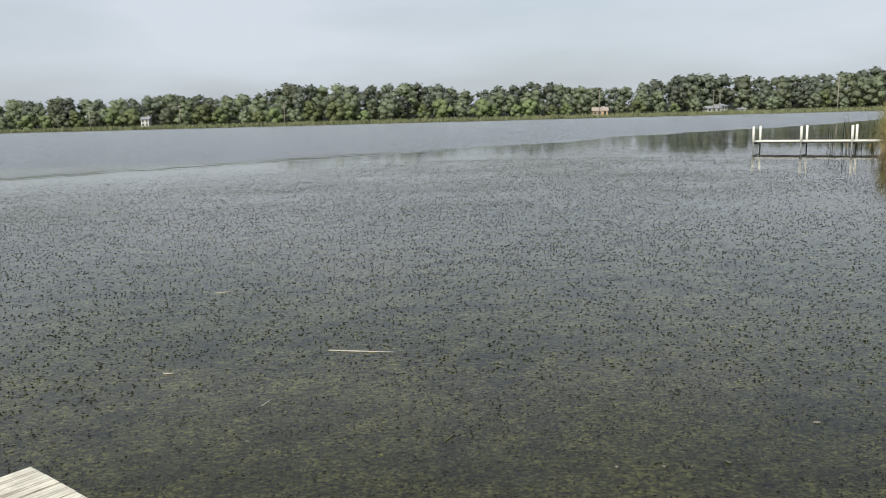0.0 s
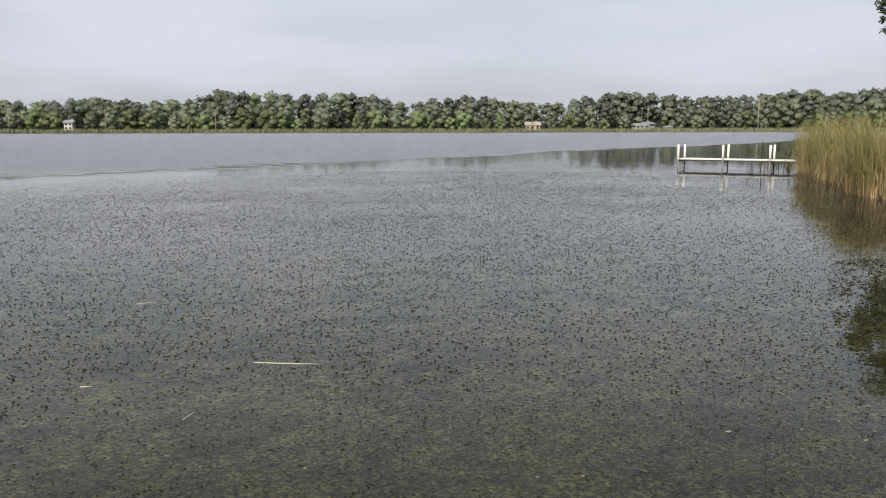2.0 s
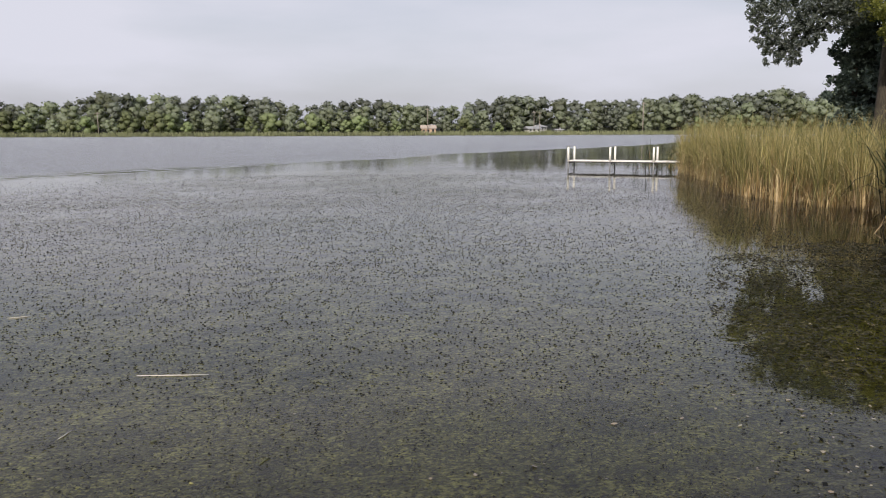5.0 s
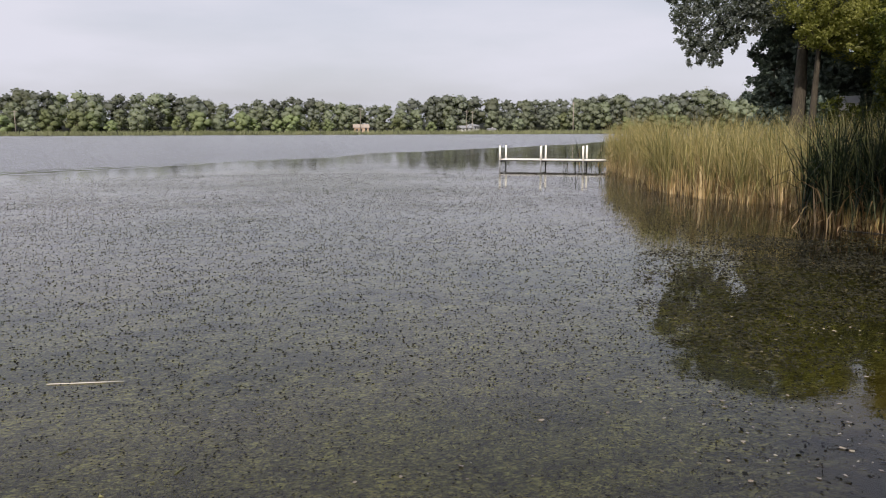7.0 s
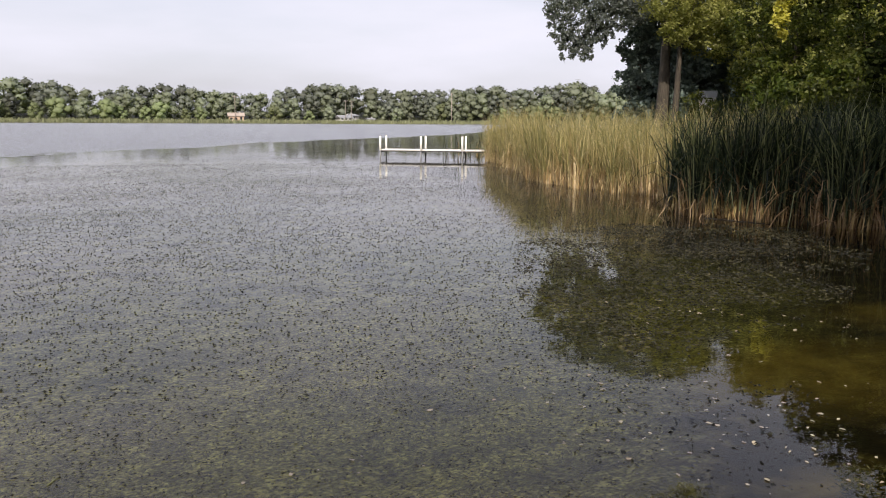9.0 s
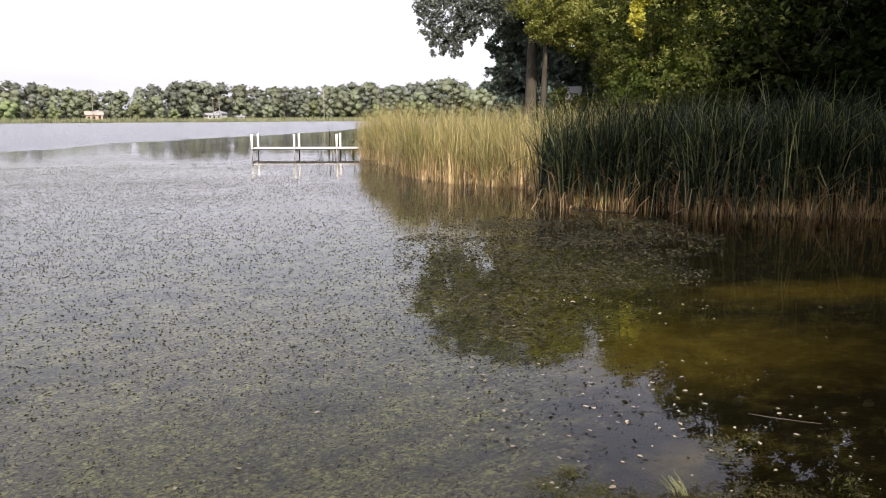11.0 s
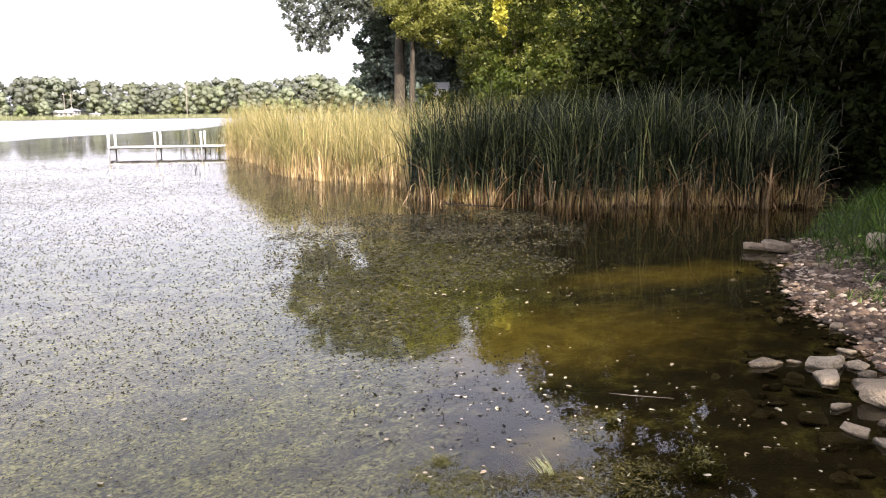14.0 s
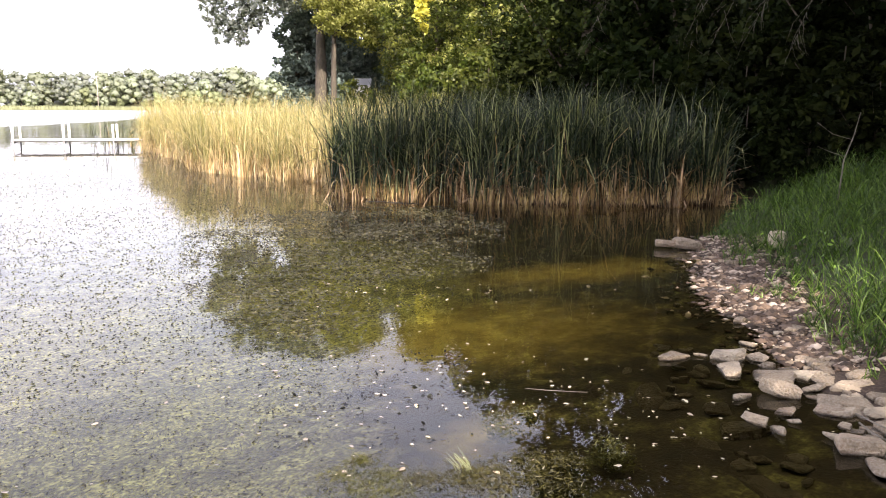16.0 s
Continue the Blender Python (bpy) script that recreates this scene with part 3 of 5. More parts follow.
def tree_meshes(name, height, trunk_r, clumps, leaves, leaf, material, bark, seed, lean=(0, 0), fork=0.35, second=None, share=0.0, limb=0.34, per_twig=26, skip=1, domed=False):
    """Trunk with limbs to every clump of the crown, and the crown's leaves. clumps: (x, y, z, rx, ry, rz)."""
    rng = np.random.default_rng(seed)
    top = Vector((lean[0], lean[1], height * 0.86))
    trunk = []
    for i in range(8):
        s = i / 7
        c = top * s + Vector((math.sin(3 * s + seed) * 0.12 * s, math.cos(2.3 * s + seed) * 0.12 * s, 0)) * trunk_r * 4
        flare = 1 + 0.6 * max(0, 0.12 - s) / 0.12
        trunk.append((c, max(trunk_r * (1 - 0.86 * s) * flare, min(trunk_r, 0.015))))
    paths = [trunk]
    for (x, y, z, rx, ry, rz) in clumps:
        s = min(max(fork, z / height - 0.22 - rng.uniform(0, 0.12)), 0.8)
        a = top * s
        b = Vector((x, y, z))
        k = a.lerp(b, 0.5) + Vector((0, 0, -0.08 * (b - a).length))
        r = trunk_r * (1 - 0.86 * s) * limb
        paths.append([(a, r), (a.lerp(k, 0.5) + Vector(rng.normal(size=3)) * r, r * 0.75), (k, r * 0.55), (k.lerp(b, 0.6), r * 0.35), (b, r * 0.12)])
    wood = tube_mesh(name + "_wood", paths[:1] + paths[1::skip] if per_twig > 10 else paths[:9], bark, 8 if per_twig > 10 else 4)
    weight = np.array([c[3] * c[4] * c[5] for c in clumps]) ** 0.55
    centres, hearts = [], []
    for c, n in zip(clumps, (leaves * weight / weight.sum()).astype(int)):
        twigs = max(6, n // per_twig)
        d = rng.normal(size=(twigs, 3))
        d /= np.linalg.norm(d, axis=1)[:, None]
        t = d * rng.uniform(0.6 if domed else 0.35, 1.0, (twigs, 1)) ** 0.6 * np.array(c[3:]) + np.array(c[:3])
        pick = rng.integers(0, twigs, n)
        hearts.append(np.tile(np.array(c[:3]), (n, 1)))
        centres.append(t[pick] + rng.normal(size=(n, 3)) * np.array(c[3:]) * 0.11)
    centres = np.vstack(centres)
    v, q = kites(centres, leaf, rng, 0.25, 1.25 if domed else 1.9)
    if domed:
        return wood, clumped_crown(name, clumps, centres, np.vstack(hearts), v, q, material, seed)
    crown = quad_mesh(name + "_crown", v, q, material)
    if second is not None:
        crown.materials.append(second)
        spots = np.array([noise.noise((c[0] * 0.9, c[1] * 0.9, c[2] * 0.9 + seed)) for c in centres])
        crown.polygons.foreach_set("material_index", (spots > share).astype(np.int32))
    return wood, crown


def tree(label, x, y, meshes, turn=0.0, scale=1.0, z=None, category="tree", group=""):
    m = pose(x, y, (height_at(x, y) if z is None else z) - 0.03, 0, 0, turn) @ Matrix.Scale(scale, 4)
    ob = thing("tree" if category == "tree" else category, label, category, m, group)
    part("trunk", meshes[0], None, ob)
    part("crown", meshes[1], None, ob)
    return ob


def round_crown(h, low, r, count, seed, squash=0.8):
    """Clumps spread through a crown from a low height up to the top."""
    rng = np.random.default_rng(seed)
    clumps = []
    for i in range(count):
        s = (i + 0.5) / count
        z = low + (h - low) * s
        reach = r * math.sin(math.pi * (0.12 + 0.82 * s)) ** 0.7
        a = i * 2.4 + rng.uniform(-0.5, 0.5)
        d = reach * rng.uniform(0.25, 0.85)
        c = r * rng.uniform(0.34, 0.52)
        clumps.append((math.cos(a) * d, math.sin(a) * d, z, c, c, c * squash))
    return clumps


# the far shore: skyline trees on the rising ground, lower trees and bushes before them
FAR_KINDS = []
for i, (mat_leaf, low, wide) in enumerate(((HAZE_DARK, 0.12, 0.40), (HAZE_MID, 0.10, 0.44), (HAZE_DARK, 0.2, 0.36), (HAZE_MID, 0.05, 0.5), (HAZE_LIGHT, 0.02, 0.55), (HAZE_LIGHT, 0.04, 0.48), (HAZE_MID, 0.15, 0.38))):
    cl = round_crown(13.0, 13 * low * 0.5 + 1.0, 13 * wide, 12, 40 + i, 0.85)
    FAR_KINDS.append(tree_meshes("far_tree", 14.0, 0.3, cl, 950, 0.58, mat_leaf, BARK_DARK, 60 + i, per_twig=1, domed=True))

SKYLINE_X = (-260, -235, -210, -185, -163, -151, -143, -126, -116, -106, -93, -80, -65, -51, -33, -17, -5, 8, 27, 41, 55, 71, 88, 107, 127, 144, 163, 185, 201, 229, 251, 267, 290, 320)
SKYLINE_Z = (14, 15, 14.5, 15, 13.8, 14.6, 15.1, 14.8, 13.3, 14.6, 15, 18.2, 17.7, 17.4, 17.5, 17.7, 15.5, 12.9, 15.9, 16.5, 14.5, 12.7, 14.9, 17.9, 17.3, 16.5, 16.5, 18.2, 19.1, 18.4, 21.7, 22, 20, 19)
FAR_LABELS = {0: "dark green broadleaf tree in the far shore woods", 1: "rounded mid-green tree in the far shore woods", 2: "dark narrow tree in the far shore woods",
              3: "broad green tree in the far shore woods", 4: "light green bushy tree near the far water's edge", 5: "pale green willow-like bush near the far water", 6: "green slender tree in the far shore woods"}
far_rng = np.random.default_rng(7)
CLEARINGS = ((-141.5, 4.0), (63.5, 5.5), (116.5, 6.0))


def far_tree(kind, x, y, top, wide=1.0):
    z = height_at(x, y)
    s = (top - z) / 13.2
    ob = tree(FAR_LABELS[kind], x, y, FAR_KINDS[kind], 0, 1, z, group="far shore woods")
    ob.matrix_basis = pose(x, y, z - 0.1, 0, 0, far_rng.uniform(0, 360)) @ Matrix.Diagonal((s * wide, s * wide, s, 1))


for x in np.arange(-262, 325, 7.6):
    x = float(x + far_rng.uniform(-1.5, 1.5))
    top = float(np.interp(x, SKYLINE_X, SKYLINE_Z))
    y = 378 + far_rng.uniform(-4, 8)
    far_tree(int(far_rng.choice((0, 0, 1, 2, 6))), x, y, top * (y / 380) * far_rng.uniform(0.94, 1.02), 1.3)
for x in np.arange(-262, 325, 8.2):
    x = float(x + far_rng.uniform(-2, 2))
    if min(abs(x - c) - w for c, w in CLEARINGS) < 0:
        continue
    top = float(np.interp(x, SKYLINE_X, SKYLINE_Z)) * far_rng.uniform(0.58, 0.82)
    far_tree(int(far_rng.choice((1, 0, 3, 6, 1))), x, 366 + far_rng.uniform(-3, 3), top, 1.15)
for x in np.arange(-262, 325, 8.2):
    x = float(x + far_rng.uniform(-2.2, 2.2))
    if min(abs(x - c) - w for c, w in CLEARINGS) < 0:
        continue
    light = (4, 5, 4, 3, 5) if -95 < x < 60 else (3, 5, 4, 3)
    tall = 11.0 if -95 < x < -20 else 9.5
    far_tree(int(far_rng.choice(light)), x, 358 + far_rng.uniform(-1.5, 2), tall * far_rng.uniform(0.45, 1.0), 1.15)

for c, w in CLEARINGS:
    for off in (-4.0, 3.0):
        far_tree(int(far_rng.choice((0, 1, 6))), c + off, 388 + far_rng.uniform(-2, 2), float(np.interp(c + off, SKYLINE_X, SKYLINE_Z)), 1.3)

rng = np.random.default_rng(11)
n = 14000
rx_ = rng.uniform(-230, 250, n)
rb = np.column_stack([rx_, 284.3 + np.interp(rx_, (-230, -60, 60, 200, 250), (3.0, 0, 1.5, 0, -1)) + rng.uniform(0, 1, n) ** 2 * 9, np.full(n, 0.0)])
v, q, along, dry = blades(rb, (2.0 + 0.5 * np.array([noise.noise((x * 0.12, 0.0, 1.0)) for x in rx_])) * rng.uniform(0.6, 1.1, n), 0.2, 0.1, 0.15, rng, 2)
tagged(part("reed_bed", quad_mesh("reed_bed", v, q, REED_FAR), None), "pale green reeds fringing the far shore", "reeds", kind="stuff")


# ---- houses, poles and the mast over the water ----
def house(label, x, y, w, d, h, roof_h, walls, roof_mat, turn, windows):
    z = height_at(x, y) + 0.0
    ob = thing("house", label, "house", pose(x, y, z - 0.2, 0, 0, turn))
    part("wall", box(w, d, h, 0.02), walls, ob)
    bm = bmesh.new()
    e = 0.5 if w > 2 else 0.06
    pts = [(-w / 2 - e, -d / 2 - e, h), (w / 2 + e, -d / 2 - e, h), (w / 2 + e, d / 2 + e, h), (-w / 2 - e, d / 2 + e, h), (-w / 2 - e, 0, h + roof_h), (w / 2 + e, 0, h + roof_h)]
    lower = [bm.verts.new(p) for p in pts]
    for f in ((0, 1, 5, 4), (2, 3, 4, 5), (0, 4, 3), (1, 2, 5), (3, 2, 1, 0)):
        bm.faces.new([lower[i] for i in f])
    part("roof", bm, roof_mat, ob)
    for wx_, wz_, ww, wh in windows:
        win = part("window", box(ww, 0.08, wh, 0.01, (wx_, -d / 2 - 0.04, wz_)), WINDOW, ob)
        part("window_frame", box(ww + 0.24, 0.06, 0.12, 0.01, (wx_, -d / 2 - 0.06, wz_ - 0.12)), WHITE, win)
    if w > 2:
        part("chimney", box(0.7, 0.7, 1.2, 0.02, (w * 0.25, 0.6, h + roof_h - 0.7)), SIDING_GREY, ob)
    return ob


house("small white two-storey house among the far trees", -141.5, 358, 3.4, 6, 3.6, 1.2, SIDING_WHITE, ROOF_GREY, 8, [(-0.9, 0.8, 0.8, 0.9), (0.8, 0.8, 0.8, 0.9), (-0.9, 2.4, 0.8, 0.8), (0.8, 2.4, 0.8, 0.8)])
house("low tan house with a pale tan roof on the far shore", 63.5, 359, 6.4, 6, 2.2, 1.6, SIDING_TAN, ROOF_TAN, -6, [(-2.2, 0.7, 1.0, 0.9), (-0.3, 0.7, 1.2, 0.9), (2.0, 0.4, 0.9, 1.6)])
house("long grey house with white walls on the far shore", 114.0, 361, 6.5, 6, 1.7, 1.2, SIDING_WHITE, ROOF_GREY, 5, [(-2.2, 0.6, 1.0, 0.8), (-0.4, 0.6, 1.0, 0.8), (1.9, 0.6, 1.0, 0.8)])
house("grey gabled house behind the far shore trees", 119.0, 366, 3.8, 6, 2.2, 1.0, SIDING_GREY, ROOF_GREY, 30, [(-0.9, 0.9, 0.8, 0.9), (0.8, 0.9, 0.8, 0.9)])
house("low white boathouse on the far shore", 126.0, 358, 3.2, 4, 1.2, 0.6, SIDING_WHITE, ROOF_GREY, 0, [(0.0, 0.35, 0.9, 0.6)])


def utility_pole(x, y, top, r=0.16, arms=1):
    z = height_at(x, y)
    ob = thing("utility_pole", "grey wooden utility pole by the far shore", "utility pole", pose(x, y, z - 0.2), "poles along the far shore")
    part("pole", tube_mesh("pole", [[((0, 0, 0), r * 1.2), ((0, 0, (top - z) / 2), r), ((0, 0, top - z), r * 0.75)]], POLE, 8), None, ob)
    for i in range(arms):
        arm = part("crossarm", box(2.2, 0.12, 0.14, 0.01, (0, 0, top - z - 0.7 - i)), POLE, ob)
        for dx in (-0.95, -0.4, 0.4, 0.95):
            part("insulator", box(0.09, 0.09, 0.18, 0.02, (dx, 0, top - z - 0.56 - i)), STEEL, arm)
    return ob


for x, y, top, r in ((-165, 353, 9.5, 0.16), (-124.3, 353, 10.2, 0.2), (-77.4, 353, 10.0, 0.17), (62.5, 355, 12.0, 0.14), (112.8, 355, 10.8, 0.14), (115.6, 355, 10.6, 0.14), (166.2, 353, 15.0, 0.24)):
    utility_pole(x, y, top, r)

mast = thing("mast", "thin lattice mast above the far hill trees", "mast", pose(261, 385, height_at(261, 385)))
part("pole", tube_mesh("mast", [[((0, 0, 0), 0.35), ((0, 0, 19.5), 0.22)]], STEEL, 6), None, mast)
for zz, w in ((19.0, 3.4), (17.8, 2.8)):
    part("crossbar", box(w, 0.25, 0.22, 0.02, (0, 0, zz)), STEEL, mast)


# ---- the near bank's trees ----
cottonwood_clumps = [(-0.5, 0.3, 10.4, 2.2, 2.2, 1.4), (-2.6, 0.5, 9.9, 1.9, 1.9, 1.3), (1.6, -0.4, 10.0, 2.1, 2.0, 1.4), (-4.2, -0.3, 9.8, 1.6, 1.5, 1.3), (-2.0, -1.0, 9.2, 1.7, 1.6, 1.3),
                     (1.0, 1.8, 9.4, 2.0, 2.0, 1.5), (2.9, 0.2, 9.0, 1.7, 1.6, 1.3), (-4.7, -0.5, 8.3, 1.2, 1.2, 1.1), (-3.2, -0.8, 7.8, 1.3, 1.2, 1.0), (-4.2, -0.6, 6.9, 0.9, 0.9, 0.9),
                     (-5.2, -0.5, 7.2, 0.8, 0.8, 0.8), (-3.5, -0.8, 6.6, 0.8, 0.8, 0.8), (-3.7, -0.7, 5.8, 0.6, 0.6, 0.7), (-1.4, -0.6, 7.8, 1.2, 1.1, 0.9), (-0.2, 0.2, 7.7, 1.2, 1.1, 0.9),
                     (-2.3, -0.6, 7.2, 0.8, 0.8, 0.6), (0.9, -0.4, 7.4, 1.2, 1.1, 0.9), (-5.8, -0.4, 8.0, 0.7, 0.7, 0.7),
                     (-6.3, -0.4, 8.2, 0.6, 0.6, 0.5), (-5.1, -0.5, 6.3, 0.7, 0.7, 0.7), (-4.4, -0.5, 5.8, 0.6, 0.6, 0.7), (-4.1, -0.6, 5.2, 0.45, 0.45, 0.6), (-3.4, -0.6, 6.0, 0.6, 0.6, 0.6), (-5.7, -0.4, 7.2, 0.7, 0.7, 0.6),
                     (-2.7, -0.6, 7.5, 0.9, 0.9, 0.8), (-1.8, -0.6, 7.1, 0.9, 0.9, 0.7), (-2.2, -0.6, 8.2, 1.0, 1.0, 0.8), (-1.2, -0.4, 7.0, 0.8, 0.8, 0.7),
                     (-3.0, -0.6, 6.5, 0.6, 0.6, 0.7), (-2.9, -0.6, 7.3, 0.7, 0.7, 0.6), (-2.4, -0.6, 6.7, 0.6, 0.6, 0.6), (-3.2, -0.6, 5.7, 0.45, 0.45, 0.6), (-2.0, -0.5, 6.4, 0.55, 0.55, 0.5),
                     (-4.9, -0.5, 5.4, 0.65, 0.65, 0.7), (-5.0, -0.5, 4.85, 0.45, 0.45, 0.5), (-4.5, -0.5, 5.1, 0.5, 0.5, 0.6), (-5.5, -0.5, 6.0, 0.65, 0.65, 0.6), (-4.0, -0.5, 4.75, 0.35, 0.35, 0.5), (-6.0, -0.5, 6.7, 0.5, 0.5, 0.5), (-2.8, -0.6, 6.0, 0.5, 0.5, 0.6)]
tree("tall cottonwood with drooping dark grey-green boughs", 28.58, 33.93, tree_meshes("cottonwood", 12.0, 0.42, cottonwood_clumps, 46000, 0.085, LEAF_COTTONWOOD_HAZED, BARK, 3, (0.3, 0.2), 0.68, limb=0.06, skip=4), -39)
yellow_clumps = [(x + 0.75, y - 0.6, z, a, b, c) for x, y, z, a, b, c in round_crown(10.0, 5.2, 2.9, 11, 5) + [(-1.5, -0.3, 5.8, 1.1, 1.0, 0.8), (1.6, -0.8, 5.9, 1.4, 1.2, 1.0), (0.2, -1.3, 6.2, 1.3, 1.1, 0.9)]]
tree("box elder with a bare grey trunk and yellow-green leaves", 28.25, 32.5, tree_meshes("box_elder", 11.5, 0.2, yellow_clumps, 22000, 0.088, LEAF_YELLOWGREEN, BARK, 6, (0.2, 0), 0.5))
cedar = tree_meshes("cedar", 8.5, 0.22, [(math.cos(i * 2.1) * 0.9 * (1.2 - i / 14), math.sin(i * 2.1) * 0.9 * (1.2 - i / 14), 0.9 + i * 0.62, 1.5 - i * 0.075, 1.5 - i * 0.075, 0.9) for i in range(13)], 15000, 0.17, LEAF_CEDAR, BARK_DARK, 9, fork=0.1)
tree("dense dark evergreen reaching down to the reeds", 30.8, 35.15, cedar, 20, 1.0)
tree("dense dark evergreen behind the cottonwood trunk", 32.0, 36.4, cedar, 140, 1.05)
narrow_cedar = tree_meshes("cedar", 9.4, 0.2, [(math.cos(i * 2.1) * 0.5 * (1.2 - i / 16), math.sin(i * 2.1) * 0.5 * (1.2 - i / 16), 0.8 + i * 0.62, 1.05 - i * 0.04, 1.05 - i * 0.04, 0.8) for i in range(15)], 13000, 0.13, LEAF_CEDAR, BARK_DARK, 64, fork=0.1)
tree("narrow dense evergreen standing clear of the other trees", 29.4, 37.05, narrow_cedar, 20, 1.06)
tree("narrow dense evergreen standing clear of the other trees", 30.3, 37.2, narrow_cedar, 200, 0.97)
tree("dark evergreen in the shade of the bank trees", 33.5, 33.5, cedar, 260, 0.95)
bushy = tree_meshes("bank_tree", 11.0, 0.2, round_crown(10.6, 1.6, 3.3, 17, 15), 23000, 0.096, LEAF_YELLOWGREEN, BARK_DARK, 16, fork=0.12, second=LEAF_GREEN, share=-0.08)
green_tree = tree_meshes("bank_tree", 11.5, 0.22, round_crown(11.2, 1.2, 3.6, 18, 18), 20000, 0.105, LEAF_GREEN, BARK_DARK, 19, fork=0.12)
# Same tree as green_tree, its leaves coloured as if shaded
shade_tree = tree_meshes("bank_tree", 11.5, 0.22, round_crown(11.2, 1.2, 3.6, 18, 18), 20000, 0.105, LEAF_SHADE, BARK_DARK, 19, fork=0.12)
dark_tree = tree_meshes("bank_tree", 13.0, 0.26, round_crown(12.6, 1.4, 4.1, 20, 21), 13000, 0.135, LEAF_DEEP_SHADE, BARK_DARK, 22, fork=0.14)
dark_tree_two = tree_meshes("bank_tree", 12.0, 0.24, round_crown(11.6, 0.9, 3.8, 20, 27), 13000, 0.135, LEAF_DEEP_SHADE, BARK_DARK, 28, fork=0.1)
back_tree = tree_meshes("bank_tree", 12.5, 0.25, round_crown(12.1, 1.1, 4.0, 18, 47), 5000, 0.30, LEAF_DEEP_SHADE, BARK_DARK, 48, fork=0.12)
airy_tree = tree_meshes("bank_tree", 13.0, 0.26, round_crown(12.4, 2.4, 4.0, 20, 61), 8000, 0.15, LEAF_DEEP_SHADE, BARK_DARK, 62, fork=0.2)
golden = tree_meshes("turning_tree", 6.6, 0.008, [(-1.8, -2.0, 6.0, 0.5, 0.5, 0.6), (-2.1, -2.0, 5.2, 0.38, 0.38, 0.5), (-1.9, -2.0, 4.6, 0.22, 0.22, 0.35)], 1300, 0.10, LEAF_GOLD, BARK_DARK, 24, (-1.5, -1.6), fork=0.7)
tree("sunlit yellow-green tree on the reedy bank", 30.0, 27.5, bushy, 0, 0.92)
tree("yellow-green tree with leaves down to the reeds", 27.6, 24.6, bushy, 130, 0.82)
tree("mid-green bank tree in part shade", 31.5, 24.5, green_tree, 40, 0.9)
tree("small tree whose leaves have turned golden yellow", 26.6, 24.6, golden)
tree("mid-green bank tree behind the tall reeds", 26.8, 20.3, bushy, 100, 0.85)
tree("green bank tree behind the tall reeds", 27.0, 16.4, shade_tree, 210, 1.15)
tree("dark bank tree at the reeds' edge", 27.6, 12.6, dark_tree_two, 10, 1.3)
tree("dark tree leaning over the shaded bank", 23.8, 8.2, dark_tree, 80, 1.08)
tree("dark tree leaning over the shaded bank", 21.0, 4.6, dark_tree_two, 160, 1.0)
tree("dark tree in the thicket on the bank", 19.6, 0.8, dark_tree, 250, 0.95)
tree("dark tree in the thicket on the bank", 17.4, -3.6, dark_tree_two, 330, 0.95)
# Five trees out of view, added to shade the reeds, bank and shallows
tree("unseen tree added to shade the corner of the bank", 17.0, 0.2, dark_tree, 35, 1.08)
tree("unseen tree added to shade the corner of the bank", 15.0, -2.4, dark_tree_two, 95, 1.12)
tree("unseen sparse tree dappling the light on the grassy bank", 10.4, -3.0, airy_tree, 185, 1.0)
tree("unseen sparse tree dappling the light on the grassy bank", 6.9, -4.6, airy_tree, 15, 1.05)
tree("unseen small tree added behind the pier to shade the shallows", 2.0, -5.2, dark_tree, 75, 0.47)
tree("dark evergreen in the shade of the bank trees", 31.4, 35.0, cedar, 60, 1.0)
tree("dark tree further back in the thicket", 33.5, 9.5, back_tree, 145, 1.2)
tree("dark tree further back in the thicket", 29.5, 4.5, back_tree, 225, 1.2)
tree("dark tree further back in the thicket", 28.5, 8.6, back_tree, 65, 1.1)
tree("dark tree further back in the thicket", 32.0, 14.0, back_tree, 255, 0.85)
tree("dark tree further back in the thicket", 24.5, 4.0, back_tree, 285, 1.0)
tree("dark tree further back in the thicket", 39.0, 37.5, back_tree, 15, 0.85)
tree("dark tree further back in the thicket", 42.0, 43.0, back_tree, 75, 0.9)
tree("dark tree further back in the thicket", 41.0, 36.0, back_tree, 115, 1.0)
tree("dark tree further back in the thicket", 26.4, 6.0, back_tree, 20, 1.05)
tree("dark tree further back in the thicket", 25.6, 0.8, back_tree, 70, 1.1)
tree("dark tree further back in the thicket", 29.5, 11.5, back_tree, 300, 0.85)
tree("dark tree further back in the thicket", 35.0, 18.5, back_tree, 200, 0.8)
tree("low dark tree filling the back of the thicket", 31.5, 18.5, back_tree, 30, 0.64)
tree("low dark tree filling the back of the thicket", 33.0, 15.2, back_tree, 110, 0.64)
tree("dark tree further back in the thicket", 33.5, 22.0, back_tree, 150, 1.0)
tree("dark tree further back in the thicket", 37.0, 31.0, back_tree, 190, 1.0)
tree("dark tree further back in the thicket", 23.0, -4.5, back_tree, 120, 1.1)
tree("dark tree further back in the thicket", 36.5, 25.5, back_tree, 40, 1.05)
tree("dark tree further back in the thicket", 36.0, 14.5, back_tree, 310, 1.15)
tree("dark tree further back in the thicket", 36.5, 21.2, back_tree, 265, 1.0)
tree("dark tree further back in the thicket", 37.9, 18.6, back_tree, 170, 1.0)
